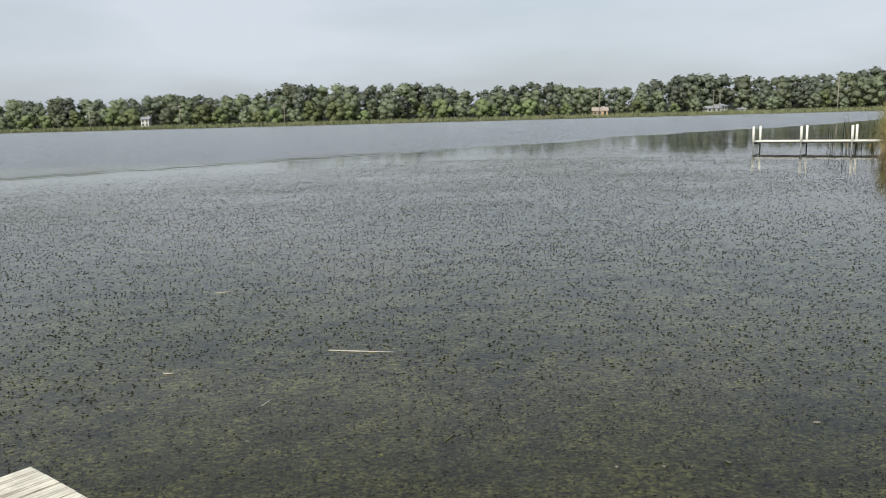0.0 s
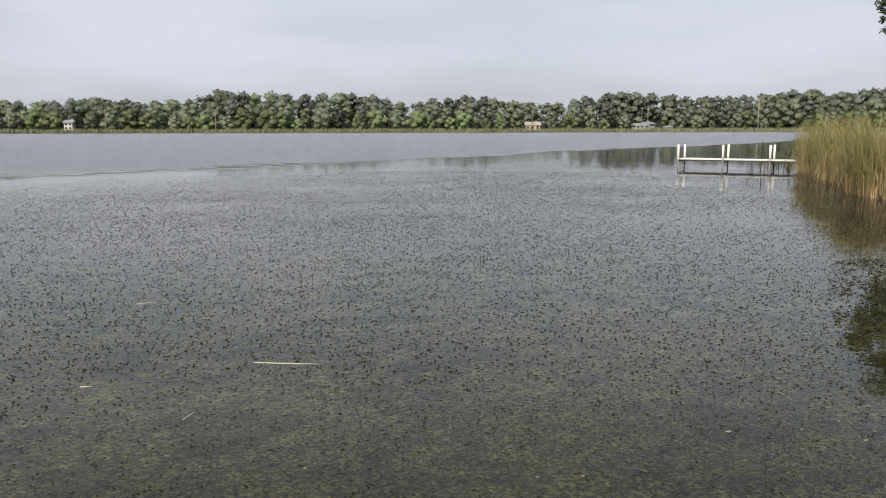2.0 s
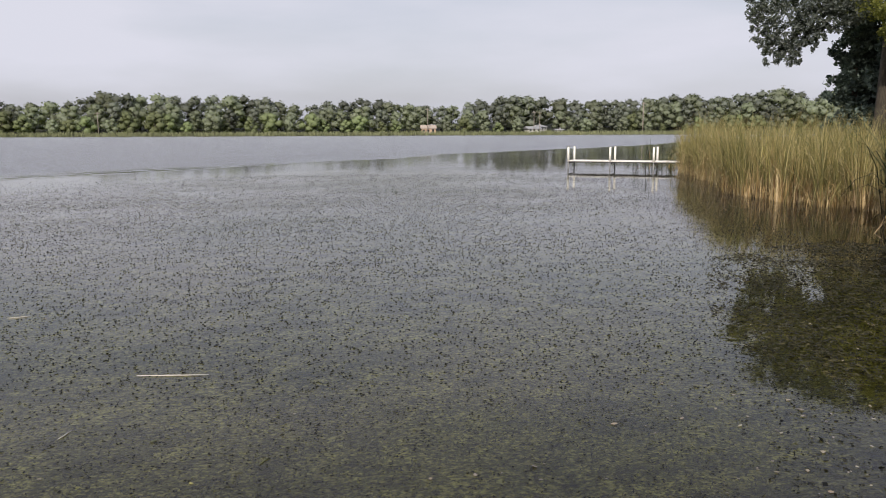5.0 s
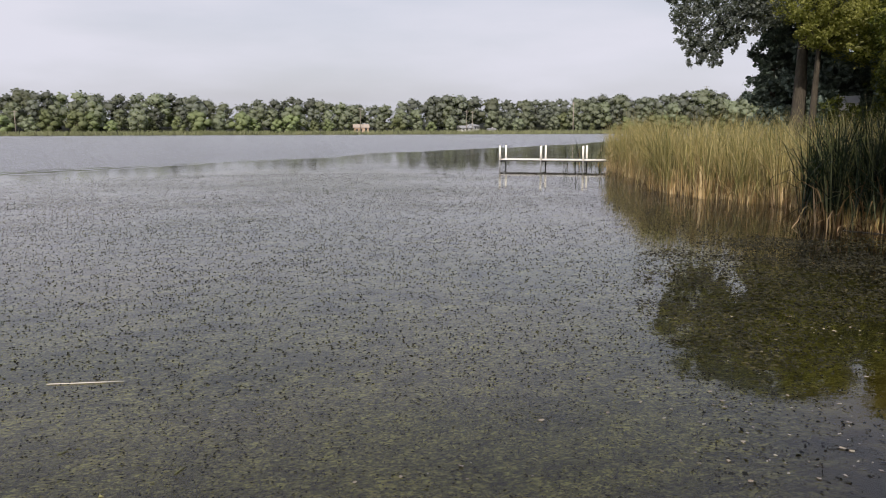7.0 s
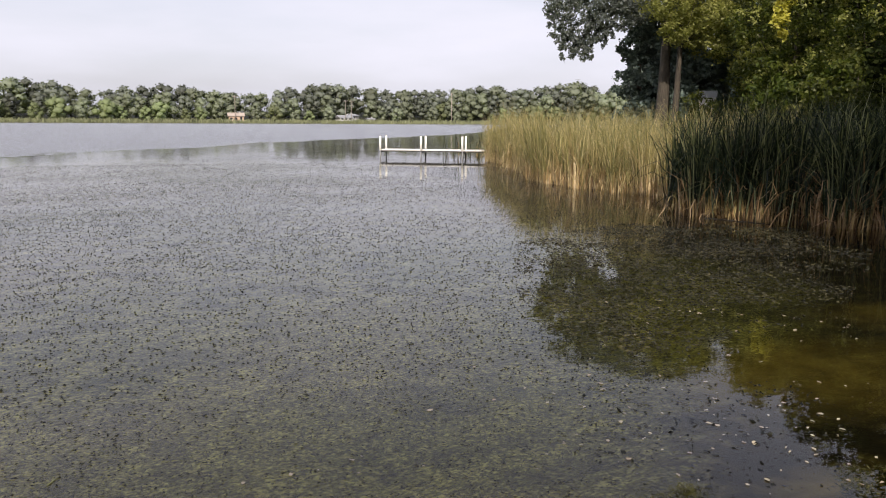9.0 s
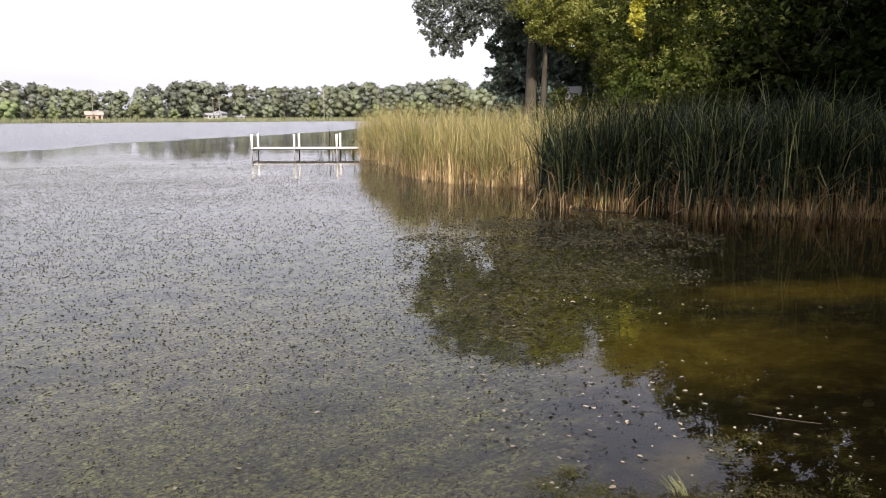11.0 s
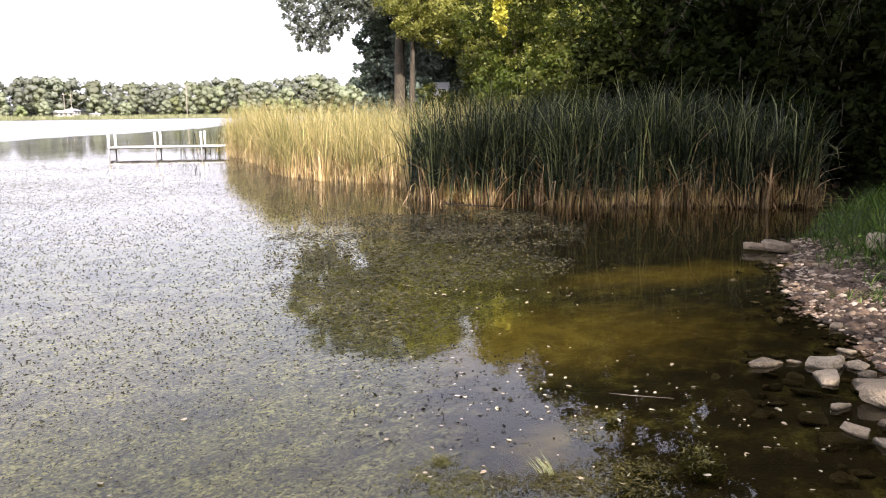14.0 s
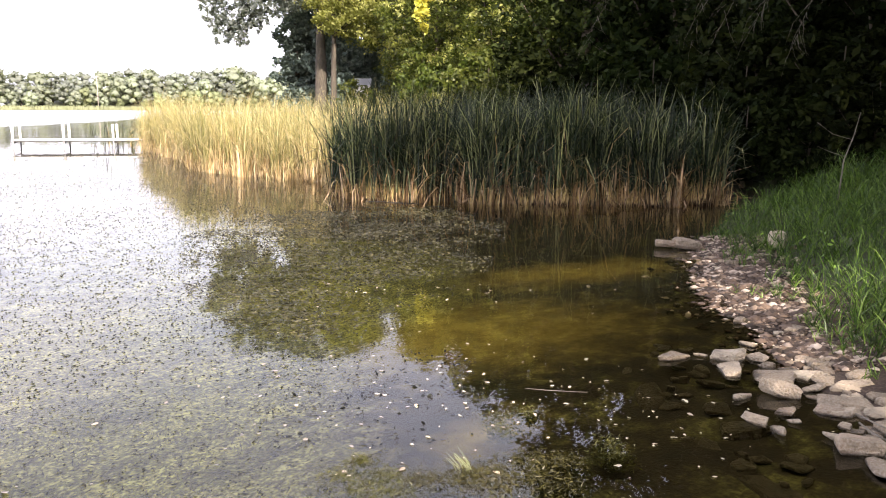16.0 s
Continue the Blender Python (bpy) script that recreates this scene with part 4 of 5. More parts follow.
overhang = [(-2.6, 3.4, 6.6, 1.7, 1.6, 1.0), (-0.4, 5.4, 6.9, 1.7, 1.7, 1.0), (1.9, 4.6, 6.4, 1.8, 1.8, 1.1), (-3.4, 1.2, 7.2, 1.6, 1.6, 1.1), (0.2, 3.0, 7.6, 2.0, 1.9, 1.2), (2.6, 2.2, 7.4, 1.9, 1.8, 1.2),
            (-1.6, 1.4, 9.0, 2.0, 2.0, 1.3), (1.2, 1.0, 9.6, 2.1, 2.0, 1.4), (-0.4, 3.4, 9.8, 2.0, 1.9, 1.3), (0.0, 0.4, 11.4, 2.2, 2.1, 1.5), (-2.2, 5.2, 8.4, 1.5, 1.4, 0.9), (2.8, 4.6, 8.6, 1.7, 1.6, 1.1),
            (-4.8, 2.6, 8.0, 1.6, 1.6, 1.1), (-4.2, 0.2, 8.8, 1.8, 1.7, 1.2), (-5.4, -1.2, 8.0, 1.6, 1.6, 1.1), (-3.0, -2.0, 9.2, 1.8, 1.7, 1.2), (-5.6, 1.0, 8.6, 1.5, 1.4, 1.0)]
tree("large dark tree reaching far over the shallows", 12.4, 0.4, tree_meshes("overhanging_tree", 12.6, 0.3, overhang, 17000, 0.125, LEAF_DEEP_SHADE, BARK_DARK, 37, (0.2, 1.2), 0.3, limb=0.25))
shrub = tree_meshes("bank_shrub", 3.0, 0.06, [(math.cos(i * 2.4) * (0.4 + 0.08 * i), math.sin(i * 2.4) * (0.4 + 0.08 * i), 0.6 + 0.17 * i, 0.85, 0.85, 0.6) for i in range(12)], 3800, 0.145, LEAF_DEEP_SHADE, BARK_DARK, 31, fork=0.05)
# The last three shrubs are added to darken the hollow by the grass
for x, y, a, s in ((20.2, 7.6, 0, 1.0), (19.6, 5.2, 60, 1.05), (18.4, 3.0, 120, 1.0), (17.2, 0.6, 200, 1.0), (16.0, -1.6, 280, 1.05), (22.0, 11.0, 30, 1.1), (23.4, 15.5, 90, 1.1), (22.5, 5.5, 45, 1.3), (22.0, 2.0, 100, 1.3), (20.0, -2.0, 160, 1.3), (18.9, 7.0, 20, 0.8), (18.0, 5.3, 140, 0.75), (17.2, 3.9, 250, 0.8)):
    tree("shade-dark leafy shrub under the bank trees", x, y, shrub, a, s, category="shrub", group="shrubs under the trees")
green_shrub = tree_meshes("bank_shrub", 3.0, 0.06, [(math.cos(i * 2.4) * (0.4 + 0.08 * i), math.sin(i * 2.4) * (0.4 + 0.08 * i), 0.6 + 0.17 * i, 0.85, 0.85, 0.6) for i in range(12)], 7000, 0.085, LEAF_GREEN, BARK_DARK, 31, fork=0.05)
for x, y, a, s in ((23.9, 18.6, 150, 1.1), (25.2, 22.0, 210, 1.1), (25.8, 19.6, 20, 1.3), (27.4, 23.2, 110, 1.3)):
    tree("leafy green shrub under the sunlit bank trees", x, y, green_shrub, a, s, category="shrub", group="shrubs under the trees")
light_shrub = tree_meshes("bank_shrub", 2.6, 0.05, [(math.cos(i * 2.4) * 0.5, math.sin(i * 2.4) * 0.5, 0.7 + 0.2 * i, 0.6, 0.6, 0.45) for i in range(8)], 2600, 0.11, LEAF_YELLOWGREEN, BARK_DARK, 33, fork=0.05)
tree("leafy green shrub before the pale shed", 28.75, 30.9, green_shrub, 200, 0.7, category="shrub", group="shrubs under the trees")
tree("leafy green shrub before the pale shed", 28.5, 29.6, green_shrub, 80, 0.85, category="shrub", group="shrubs under the trees")
tree("light green sunlit shrub behind the reeds", 24.4, 21.4, light_shrub, 0, 0.85, category="shrub")

house("pale shed glimpsed between the bank trees", 30.4, 32.5, 0.8, 0.8, 2.5, 0.35, SIDING_GREY, ROOF_GREY, -45, [(0.25, 1.1, 0.4, 0.5)])


def dead_branch(label, paths, name="dead_branch"):
    ob = thing(name, label, "branch", pose(0, 0, 0))
    part("bough", tube_mesh("bough", paths[:1], DEADWOOD, 6), None, ob)
    for path in paths[1:]:
        part("twig", tube_mesh("twig", [path], DEADWOOD, 5), None, ob)
    return ob


def droop(x, y, z, dx, dy, dz, r, rng, twigs=7):
    """A bare hanging bough with its twigs."""
    main = [((x + dx * s, y + dy * s + 0.16 * math.sin(7 * s + x), z + dz * s ** 1.4), r * (1.02 - s)) for s in np.linspace(0, 1, 8)]
    paths = [main]
    for i in range(twigs):
        s = rng.uniform(0.15, 0.9)
        a = Vector((x + dx * s, y + dy * s, z + dz * s ** 1.4))
        d = Vector((rng.uniform(-0.5, 0.5), rng.uniform(-0.5, 0.5), rng.uniform(-0.9, -0.2))) * rng.uniform(0.4, 1.0)
        paths.append([(a, r * 0.4), (a + d * 0.5 + Vector((0.04, 0.05, 0)), r * 0.3), (a + d, r * 0.12)])
    return paths


rng = np.random.default_rng(41)
for x, y, z, dx, dy, dz in ((13.6, 7.4, 4.9, -0.5, 0.5, -2.0), (14.2, 5.9, 4.8, 0.2, 0.6, -1.9), (13.7, 5.3, 4.9, -0.3, 0.3, -2.3), (15.2, 5.0, 4.6, -0.6, 0.6, -1.6), (15.0, 4.2, 4.6, -0.7, 0.5, -1.8)):
    dead_branch("bare grey twigs hanging from the dark trees", droop(x, y, z, dx, dy, dz, 0.006, rng, 14))
dead_branch("thin bare forked branch standing in the grass", [
    [((13.0, 3.35, 0.7), 0.012), ((13.03, 3.33, 1.3), 0.01), ((13.12, 3.25, 1.65), 0.007), ((13.17, 3.2, 2.0), 0.003)],
    [((13.04, 3.32, 1.35), 0.006), ((12.92, 3.5, 1.42), 0.004), ((12.8, 3.65, 1.5), 0.002)],
    [((13.11, 3.26, 1.6), 0.005), ((12.97, 3.5, 1.68), 0.004), ((12.85, 3.7, 1.85), 0.002)]])


# ---- cattails ----
CAT_FRONT = [(19.2, 36.0), (18.0, 33.0), (15.7, 26.4), (13.6, 22.3), (13.3, 19.2), (14.0, 16.6), (12.2, 14.2), (12.2, 13.0), (12.7, 11.9), (13.3, 10.5), (14.5, 9.1), (15.6, 7.8), (16.8, 6.6)]
CAT_BACK = [(18.8, 7.4), (20.2, 12.0), (21.8, 18.0), (24.6, 27.0), (27.0, 36.5)]
STAND = CAT_FRONT + CAT_BACK
GOLD_STAND = [(19.2, 36.0), (18.0, 33.0), (15.7, 26.4), (13.7, 22.6), (13.6, 19.5), (14.2, 16.7), (16.5, 15.9), (21.6, 17.8), (24.6, 27.0), (27.0, 36.5)]
GREEN_FRONT = [(12.0, 13.7), (12.0, 13.2)] + CAT_FRONT[8:]
GOLD_FRONT = CAT_FRONT[:3] + [(13.8, 22.6), (13.6, 19.6), (13.9, 18.0), (14.25, 16.7), (14.7, 15.9)]
GREEN_STAND = [(12.0, 13.8), (12.1, 13.0), (12.7, 11.9), (13.3, 10.5), (14.5, 9.1), (15.6, 7.8), (16.8, 6.6), (18.8, 7.4), (20.2, 12.0), (21.6, 17.6), (16.5, 15.7), (14.4, 15.3), (12.9, 14.4)]


def cattail_leaves(hearts, per, rng, dry_share, tall=1.0, wide=(0.012, 0.028)):
    """Plants whose leaves fan out from one foot; the tops bow over or have snapped, the dead leaves hang low."""
    wave = np.array([noise.noise((x * 0.4, y * 0.4, 4.0)) + 0.6 * noise.noise((x * 1.3, y * 1.3, 12.0)) for x, y in hearts])
    grown = (2.32 + 0.36 * wave + rng.normal(0, 0.08, len(hearts))) * tall
    worn = np.clip(rng.normal(1.0, 0.35, len(hearts)), 0.3, 1.8)
    deadness = dry_share * rng.uniform(0.3, 1.7, len(hearts))
    plant = np.repeat(np.arange(len(hearts)), per)
    n = len(plant)
    way = rng.uniform(0, 2 * math.pi, n)
    r = np.abs(rng.normal(0, 0.05, n))
    spot = hearts[plant] + np.column_stack([np.cos(way), np.sin(way)]) * r[:, None]
    z = np.clip(land_height(spot)[0], -0.35, 0.2) - 0.02
    dry = (rng.uniform(size=n) < deadness[plant]).astype(float)
    alive = dry < 0.5
    length = grown[plant] * rng.uniform(0.46, 1.0, n)
    length = np.where(alive, length, length * rng.uniform(0.3, 0.85, n)) - z
    lean = 0.02 + 0.9 * r + np.abs(rng.normal(0, 0.035, n)) + np.where(alive, 0, np.abs(rng.normal(0, 0.15, n)))
    start = np.where(alive, rng.uniform(0.36, 0.88, n), rng.uniform(0.2, 0.6, n))
    droop = np.abs(rng.normal(1.35, 0.9, n)) * worn[plant] + np.where(alive, 0.1, 0.6)
    snap = rng.uniform(size=n) < np.where(alive, 0.52, 0.55)
    return arcs(np.column_stack([spot, z]), way, length, rng.uniform(*wide, n), lean, start, np.clip(droop, 0, 2.8), snap, rng, 5, dry)


def edge_places(line, count, depth, rng):
    """Places along a line, set back from it by a little."""
    pts = np.asarray(line, float)
    seg = np.linalg.norm(np.diff(pts, axis=0), axis=1)
    s = rng.uniform(0, seg.sum(), count)
    cum = np.concatenate([[0], np.cumsum(seg)])
    x, y = np.interp(s, cum, pts[:, 0]), np.interp(s, cum, pts[:, 1])
    back = rng.uniform(0, 1, count) ** 1.5 * depth
    wob = np.array([noise.noise((a * 1.1, b * 1.1, 9.0)) for a, b in zip(x, y)]) * 0.35
    return np.column_stack([x + back * 0.85 + wob, y + back * 0.45])


def reed_stand(name, label, polygon, line, inner, outer, dry_share, material, seed, tall=1.0, wide=(0.012, 0.028)):
    rng = np.random.default_rng(seed)
    hearts = np.vstack([scatter(polygon, inner * 2, rng), edge_places(line, outer * 2, 1.0, rng)])
    thick = np.array([noise.noise((x * 1.6, y * 1.6, 8.0)) + 0.5 * noise.noise((x * 3.3, y * 3.3, 6.0)) for x, y in hearts])
    hearts = hearts[thick > np.median(thick)]
    v, q, along, dry = cattail_leaves(hearts, 12, rng, dry_share, tall, wide)
    # dead stalks and stubble round the feet
    tufts = edge_places(line, outer // 2, 0.7, rng)
    m = outer * 4
    stubs = tufts[rng.integers(0, len(tufts), m)] + rng.normal(0, 0.05, (m, 2))
    sb = np.column_stack([stubs, np.full(m, -0.03)])
    short = 0.2 + 1.0 * rng.uniform(0, 1, m) ** 2.2
    v2, q2, a2, d2 = arcs(sb, rng.uniform(0, 6.28, m), short, rng.uniform(0.02, 0.046, m), np.abs(rng.normal(0, 0.07, m)), rng.uniform(0.4, 0.9, m), np.abs(rng.normal(0, 0.9, m)), rng.uniform(size=m) < 0.5, rng, 6, np.ones(m))
    me = quad_mesh(name, np.vstack([v, v2]), np.vstack([q, q2 + len(v)]), material, along=np.concatenate([along, a2]), dry=np.concatenate([dry, d2]))
    tagged(part(name, me, None), label, "cattails", kind="stuff")


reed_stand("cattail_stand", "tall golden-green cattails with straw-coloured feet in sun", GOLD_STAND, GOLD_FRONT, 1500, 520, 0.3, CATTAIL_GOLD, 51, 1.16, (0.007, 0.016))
reed_stand("cattail_stand", "tall blue-green cattails with straw-coloured feet in shade", GREEN_STAND, GREEN_FRONT, 720, 320, 0.2, CATTAIL_SHADED_GREEN, 52, 1.2, (0.015, 0.033))
# Mostly dead blades: dry straw whose yellow also imitates a fleck of sun
reed_stand("cattail_stand", "bent sun-flecked straw-yellow cattails at the stand's thin end", [(14.6, 9.2), (15.6, 7.9), (16.8, 6.7), (17.6, 7.2), (16.2, 9.4)], CAT_FRONT[10:], 22, 70, 0.6, CATTAIL_SHADED_GREEN, 57, 0.9)
sparse = np.random.default_rng(53)
few = np.column_stack([sparse.uniform(18.0, 20.6, 14), sparse.uniform(37.6, 40.5, 14)])
v, q, along, dry = cattail_leaves(few, 6, sparse, 0.1, 0.8)
tagged(part("reed_tuft", quad_mesh("reed_tuft", v, q, CATTAIL_SHADED_GREEN, along=along, dry=dry), None), "sparse thin green reeds beside the dock", "reeds", kind="stuff")

# clumps that stand apart along the edge, leaf by leaf
clump_rng = np.random.default_rng(54)
BLADES = []
for i in range(28):
    dead = i % 4 == 0
    h = clump_rng.uniform(0.5, 1.5) if dead else clump_rng.uniform(1.7, 2.6)
    v, q, along, dry = arcs(np.array([(0, 0, -0.15)]), 0.0, h, clump_rng.uniform(0.012, 0.023), abs(clump_rng.normal(0.07, 0.05)), clump_rng.uniform(0.2, 0.55) if dead else clump_rng.uniform(0.35, 0.78),
                            min(abs(clump_rng.normal(1.3, 0.9)) + (0.5 if dead else 0), 2.7), clump_rng.uniform() < 0.35, clump_rng, 10, np.array([1.0 if dead else 0.0]))
    BLADES.append([quad_mesh("blade", v, q, mat_, along=along, dry=dry) for mat_ in (CATTAIL_GOLD, CATTAIL_SHADED_GREEN)])
for line, which, count, label in ((GOLD_FRONT, 0, 80, "clump of golden-green cattails at the water's edge"), (GREEN_FRONT, 1, 84, "clump of shaded blue-green cattails at the water's edge")):
    for x, y in edge_places(line, count, 0.35, clump_rng):
        ob = thing("cattail_clump", label, "cattails", pose(x, y, 0, 0, 0, clump_rng.uniform(0, 360)) @ Matrix.Scale(clump_rng.uniform(0.82, 1.04), 4), "cattails along the edge")
        for _ in range(13):
            dx, dy = clump_rng.normal(0, 0.06, 2)
            part("blade", BLADES[int(clump_rng.integers(28))][which], None, ob, "", pose(dx, dy, 0, 0, 0, math.degrees(math.atan2(dy, dx)) + clump_rng.normal(0, 25)))
fallen_stem = part("fallen_stem", tube_mesh("fallen_stem", [[((12.0, 12.6, 0.0), 0.008), ((12.1, 12.2, 0.012), 0.009), ((12.3, 11.7, 0.01), 0.008), ((12.5, 11.3, 0.0), 0.005)]], BARK, 6), None)
tagged(fallen_stem, "brown fallen reed stem lying at the cattails' foot", "stem")


straw_rng = np.random.default_rng(58)
for i in range(16):
    x, y, a, l = 16.95 + straw_rng.normal(0, 0.35), 6.55 + straw_rng.normal(0, 0.12), straw_rng.normal(-0.35, 0.4), straw_rng.uniform(0.3, 0.8)
    dx, dy = math.cos(a) * l / 2, math.sin(a) * l / 2
    me = tube_mesh("dead_reed", [[((x - dx, y - dy, 0.02 + 0.008 * i), 0.004), ((x, y, 0.035 + 0.008 * i), 0.005), ((x + dx, y + dy, 0.02 + 0.008 * i), 0.003)]], DEAD_REED, 5)
    tagged(part("dead_reed", me, None), "straw-coloured dead reed lying at the stand's end", "stem", "dead reeds on the bank")


# ---- the white dock beyond the cattails ----
dock = thing("dock", "narrow white dock on posts reaching out of the reeds", "dock", pose(14.5, 38.9, 0, 0, 0, -34))
SECTION, WIDE = 2.15, 1.2
for s in range(3):
    deck = part("deck_section", box(SECTION - 0.02, WIDE, 0.045, 0.006, (SECTION * (s + 0.5), WIDE / 2, 0.375)), WHITE, dock)
    for yy in (0.03, WIDE - 0.03):
        part("edge_beam", box(SECTION - 0.015, 0.04, 0.055, 0.008, (SECTION * (s + 0.5), yy, 0.32)), SHADE_STEEL, deck)
for s in range(3):
    for yy in (-0.06, WIDE + 0.06):
        # Rear posts take the darker steel: shade under the deck put into colour
        post = part("post", tube_mesh("post", [[((SECTION * s, yy, -1.2), 0.03), ((SECTION * s, yy, 0.3), 0.03), ((SECTION * s, yy, 1.1), 0.03)]], STEEL if yy < 0 else SHADE_STEEL, 10), None, dock)
        part("post_sleeve", tube_mesh("post_sleeve", [[((SECTION * s, yy, 0.36), 0.055), ((SECTION * s, yy, 1.12), 0.055)]], WHITE, 12), None, post)
        part("post_cap", tube_mesh("post_cap", [[((SECTION * s, yy, 1.12), 0.058), ((SECTION * s, yy, 1.15), 0.045)]], SHADE_STEEL, 10), None, post)
    part("crossbar", box(0.06, WIDE, 0.06, 0.006, (SECTION * s, WIDE / 2, 0.26)), SHADE_STEEL, dock)

# ---- the wooden deck underfoot ----
deck_rot = math.degrees(math.atan2(-0.80, -0.60))
pier = thing("pier", "weathered pale wooden pier standing over the shallows", "pier", pose(-1.78, 3.46, 0, 0, 0, deck_rot))
PLANKS, PLANK_W, PLANK_L = 34, 0.14, 5.6
plank_meshes = []
for i in range(4):
    bm = box(PLANK_L, PLANK_W - 0.004, 0.038, 0.004)
    bmesh.ops.subdivide_edges(bm, edges=[e for e in bm.edges if e.calc_length() > 3], cuts=8)
    for vert in bm.verts:
        vert.co.z += 0.003 * noise.noise((vert.co.x * 2.0, i * 3.0, 1.0))
        vert.co.y += 0.002 * noise.noise((vert.co.x * 1.5, i * 5.0, 2.0))
    me = bpy.data.meshes.new("plank")
    bm.to_mesh(me)
    bm.free()
    me.materials.append(DECK_WOOD)
    plank_meshes.append(me)
for i in range(PLANKS):
    part("plank", plank_meshes[i % 4], None, pier, "", pose(PLANK_L / 2 + 0.002 * math.sin(i * 2.7), PLANK_W * (i + 0.5), 0.412 + 0.002 * math.sin(i * 1.9)))
for s in (0.25, 1.9, 3.6, 5.3):
    part("joist", box(0.09, PLANKS * PLANK_W - 0.1, 0.15, 0.006, (s, PLANKS * PLANK_W / 2, 0.258)), POST_WOOD, pier)
for s in (0.3, 2.6):
    for yy in (0.15, 2.3, PLANKS * PLANK_W - 0.15):
        part("pile", tube_mesh("pile", [[((s, yy, -1.0), 0.08), ((s, yy, 0.258), 0.075)]], POST_WOOD, 10), None, pier)
part("mooring_post", tube_mesh("mooring_post", [[((0.16, -0.09, -1.0), 0.07), ((0.16, -0.09, 0.40), 0.065), ((0.16, -0.09, 0.42), 0.05)]], POST_WOOD, 10), None, pier)


# ---- stones, gravel and grass on the shore ----
def rock_mesh(seed, flat, fine=True):
    """A broken slab of limestone: an uneven many-sided plate, its top inset and tilted, edges worn and split."""
    rng = np.random.default_rng(seed)
    bm = bmesh.new()
    sides = int(rng.integers(6, 10))
    turn = np.sort(rng.uniform(0, 2 * math.pi, sides) * 0.35 + np.linspace(0, 2 * math.pi, sides, False))
    reach = rng.uniform(0.36, 0.54, sides)
    dip = rng.normal(0, 0.16, 2)
    for level, inset in ((-0.5, 0.82), (-0.1, 1.02), (0.3, 1.0), (0.5, 0.88)):
        for a, r in zip(turn, reach):
            x, y = math.cos(a) * r * inset * rng.uniform(0.92, 1.06), math.sin(a) * r * inset * rng.uniform(0.92, 1.06)
            bm.verts.new((x, y, flat * (level + dip[0] * x + dip[1] * y) + 0.02 * flat * rng.normal()))
    hull = bmesh.ops.convex_hull(bm, input=bm.verts[:])
    bmesh.ops.delete(bm, geom=list({g for g in hull["geom_interior"] + hull["geom_unused"] if isinstance(g, bmesh.types.BMVert)}), context="VERTS")
    if fine:
        bmesh.ops.bevel(bm, geom=bm.edges[:], offset=0.008, segments=1, profile=0.6, affect="EDGES")
        bmesh.ops.triangulate(bm, faces=bm.faces[:])
        bmesh.ops.subdivide_edges(bm, edges=[e for e in bm.edges if e.calc_length() > 0.2], cuts=1)
    bmesh.ops.triangulate(bm, faces=bm.faces[:])
    for vert in bm.verts:
        rim = 1 + 0.09 * noise.noise(vert.co * 4.2 + Vector((seed, 0, 0))) + 0.07 * noise.noise(vert.co * 11 + Vector((0, seed, 0)))
        vert.co = Vector((vert.co.x * rim, vert.co.y * rim, vert.co.z * (1 + 0.3 * noise.noise(vert.co * 3.5 + Vector((0, 0, seed))))))
    bmesh.ops.scale(bm, vec=(1.1, rng.uniform(0.62, 0.9), 1.0), verts=bm.verts)
    me = bpy.data.meshes.new("stone")
    bm.to_mesh(me)
    bm.free()
    me.materials.append(STONE)
    return me


ROCKS = [rock_mesh(70 + i, f) for i, f in enumerate((0.16, 0.20, 0.13, 0.24, 0.17, 0.46, 0.14, 0.20, 0.28, 0.18, 0.15, 0.22))]
COBBLES = [rock_mesh(170 + i, f, False) for i, f in enumerate((0.4, 0.55, 0.34, 0.6, 0.48, 0.3))]
stone_rng = np.random.default_rng(77)


def stone(x, y, size, up=0.0, label="pale grey limestone rock on the shore", kind=None, group="stones along the shore", turn=None, thick=1.0):
    i = int(stone_rng.integers(12)) if kind is None else kind
    m = pose(x, y, up - 0.05 * size, stone_rng.uniform(-9, 9), stone_rng.uniform(-9, 9), stone_rng.uniform(0, 360) if turn is None else turn) @ Matrix.Diagonal((size, size * stone_rng.uniform(0.8, 1.05), size * thick * stone_rng.uniform(0.75, 1.0), 1))
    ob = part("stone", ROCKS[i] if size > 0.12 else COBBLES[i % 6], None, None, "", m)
    return tagged(ob, label, "stone", group)


# rocks that break the surface of the shallows: x, y, size
for x, y, s in ((6.26, 2.75, 0.39), (6.47, 2.60, 0.13), (6.59, 2.40, 0.34), (6.72, 2.23, 0.24), (7.05, 2.41, 0.17), (6.29, 2.27, 0.33), (6.54, 2.06, 0.12), (6.32, 1.94, 0.46), (5.74, 1.96, 0.19), (5.67, 1.64, 0.16),
                (5.53, 1.54, 0.13), (5.31, 1.56, 0.17), (5.38, 1.72, 0.2), (7.74, 2.76, 0.15), (8.00, 2.55, 0.13), (7.55, 2.33, 0.12)):
    stone(x, y, s, 0.012 + 0.05 * s, "pale limestone slab breaking the shallow water")
stone(5.98, 1.79, 0.27, 0.06, "rounded grey rock at the water's edge", 5)
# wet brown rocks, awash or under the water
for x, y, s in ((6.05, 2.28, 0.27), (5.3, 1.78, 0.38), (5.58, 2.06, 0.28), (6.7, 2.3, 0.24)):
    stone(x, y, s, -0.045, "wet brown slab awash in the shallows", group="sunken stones")
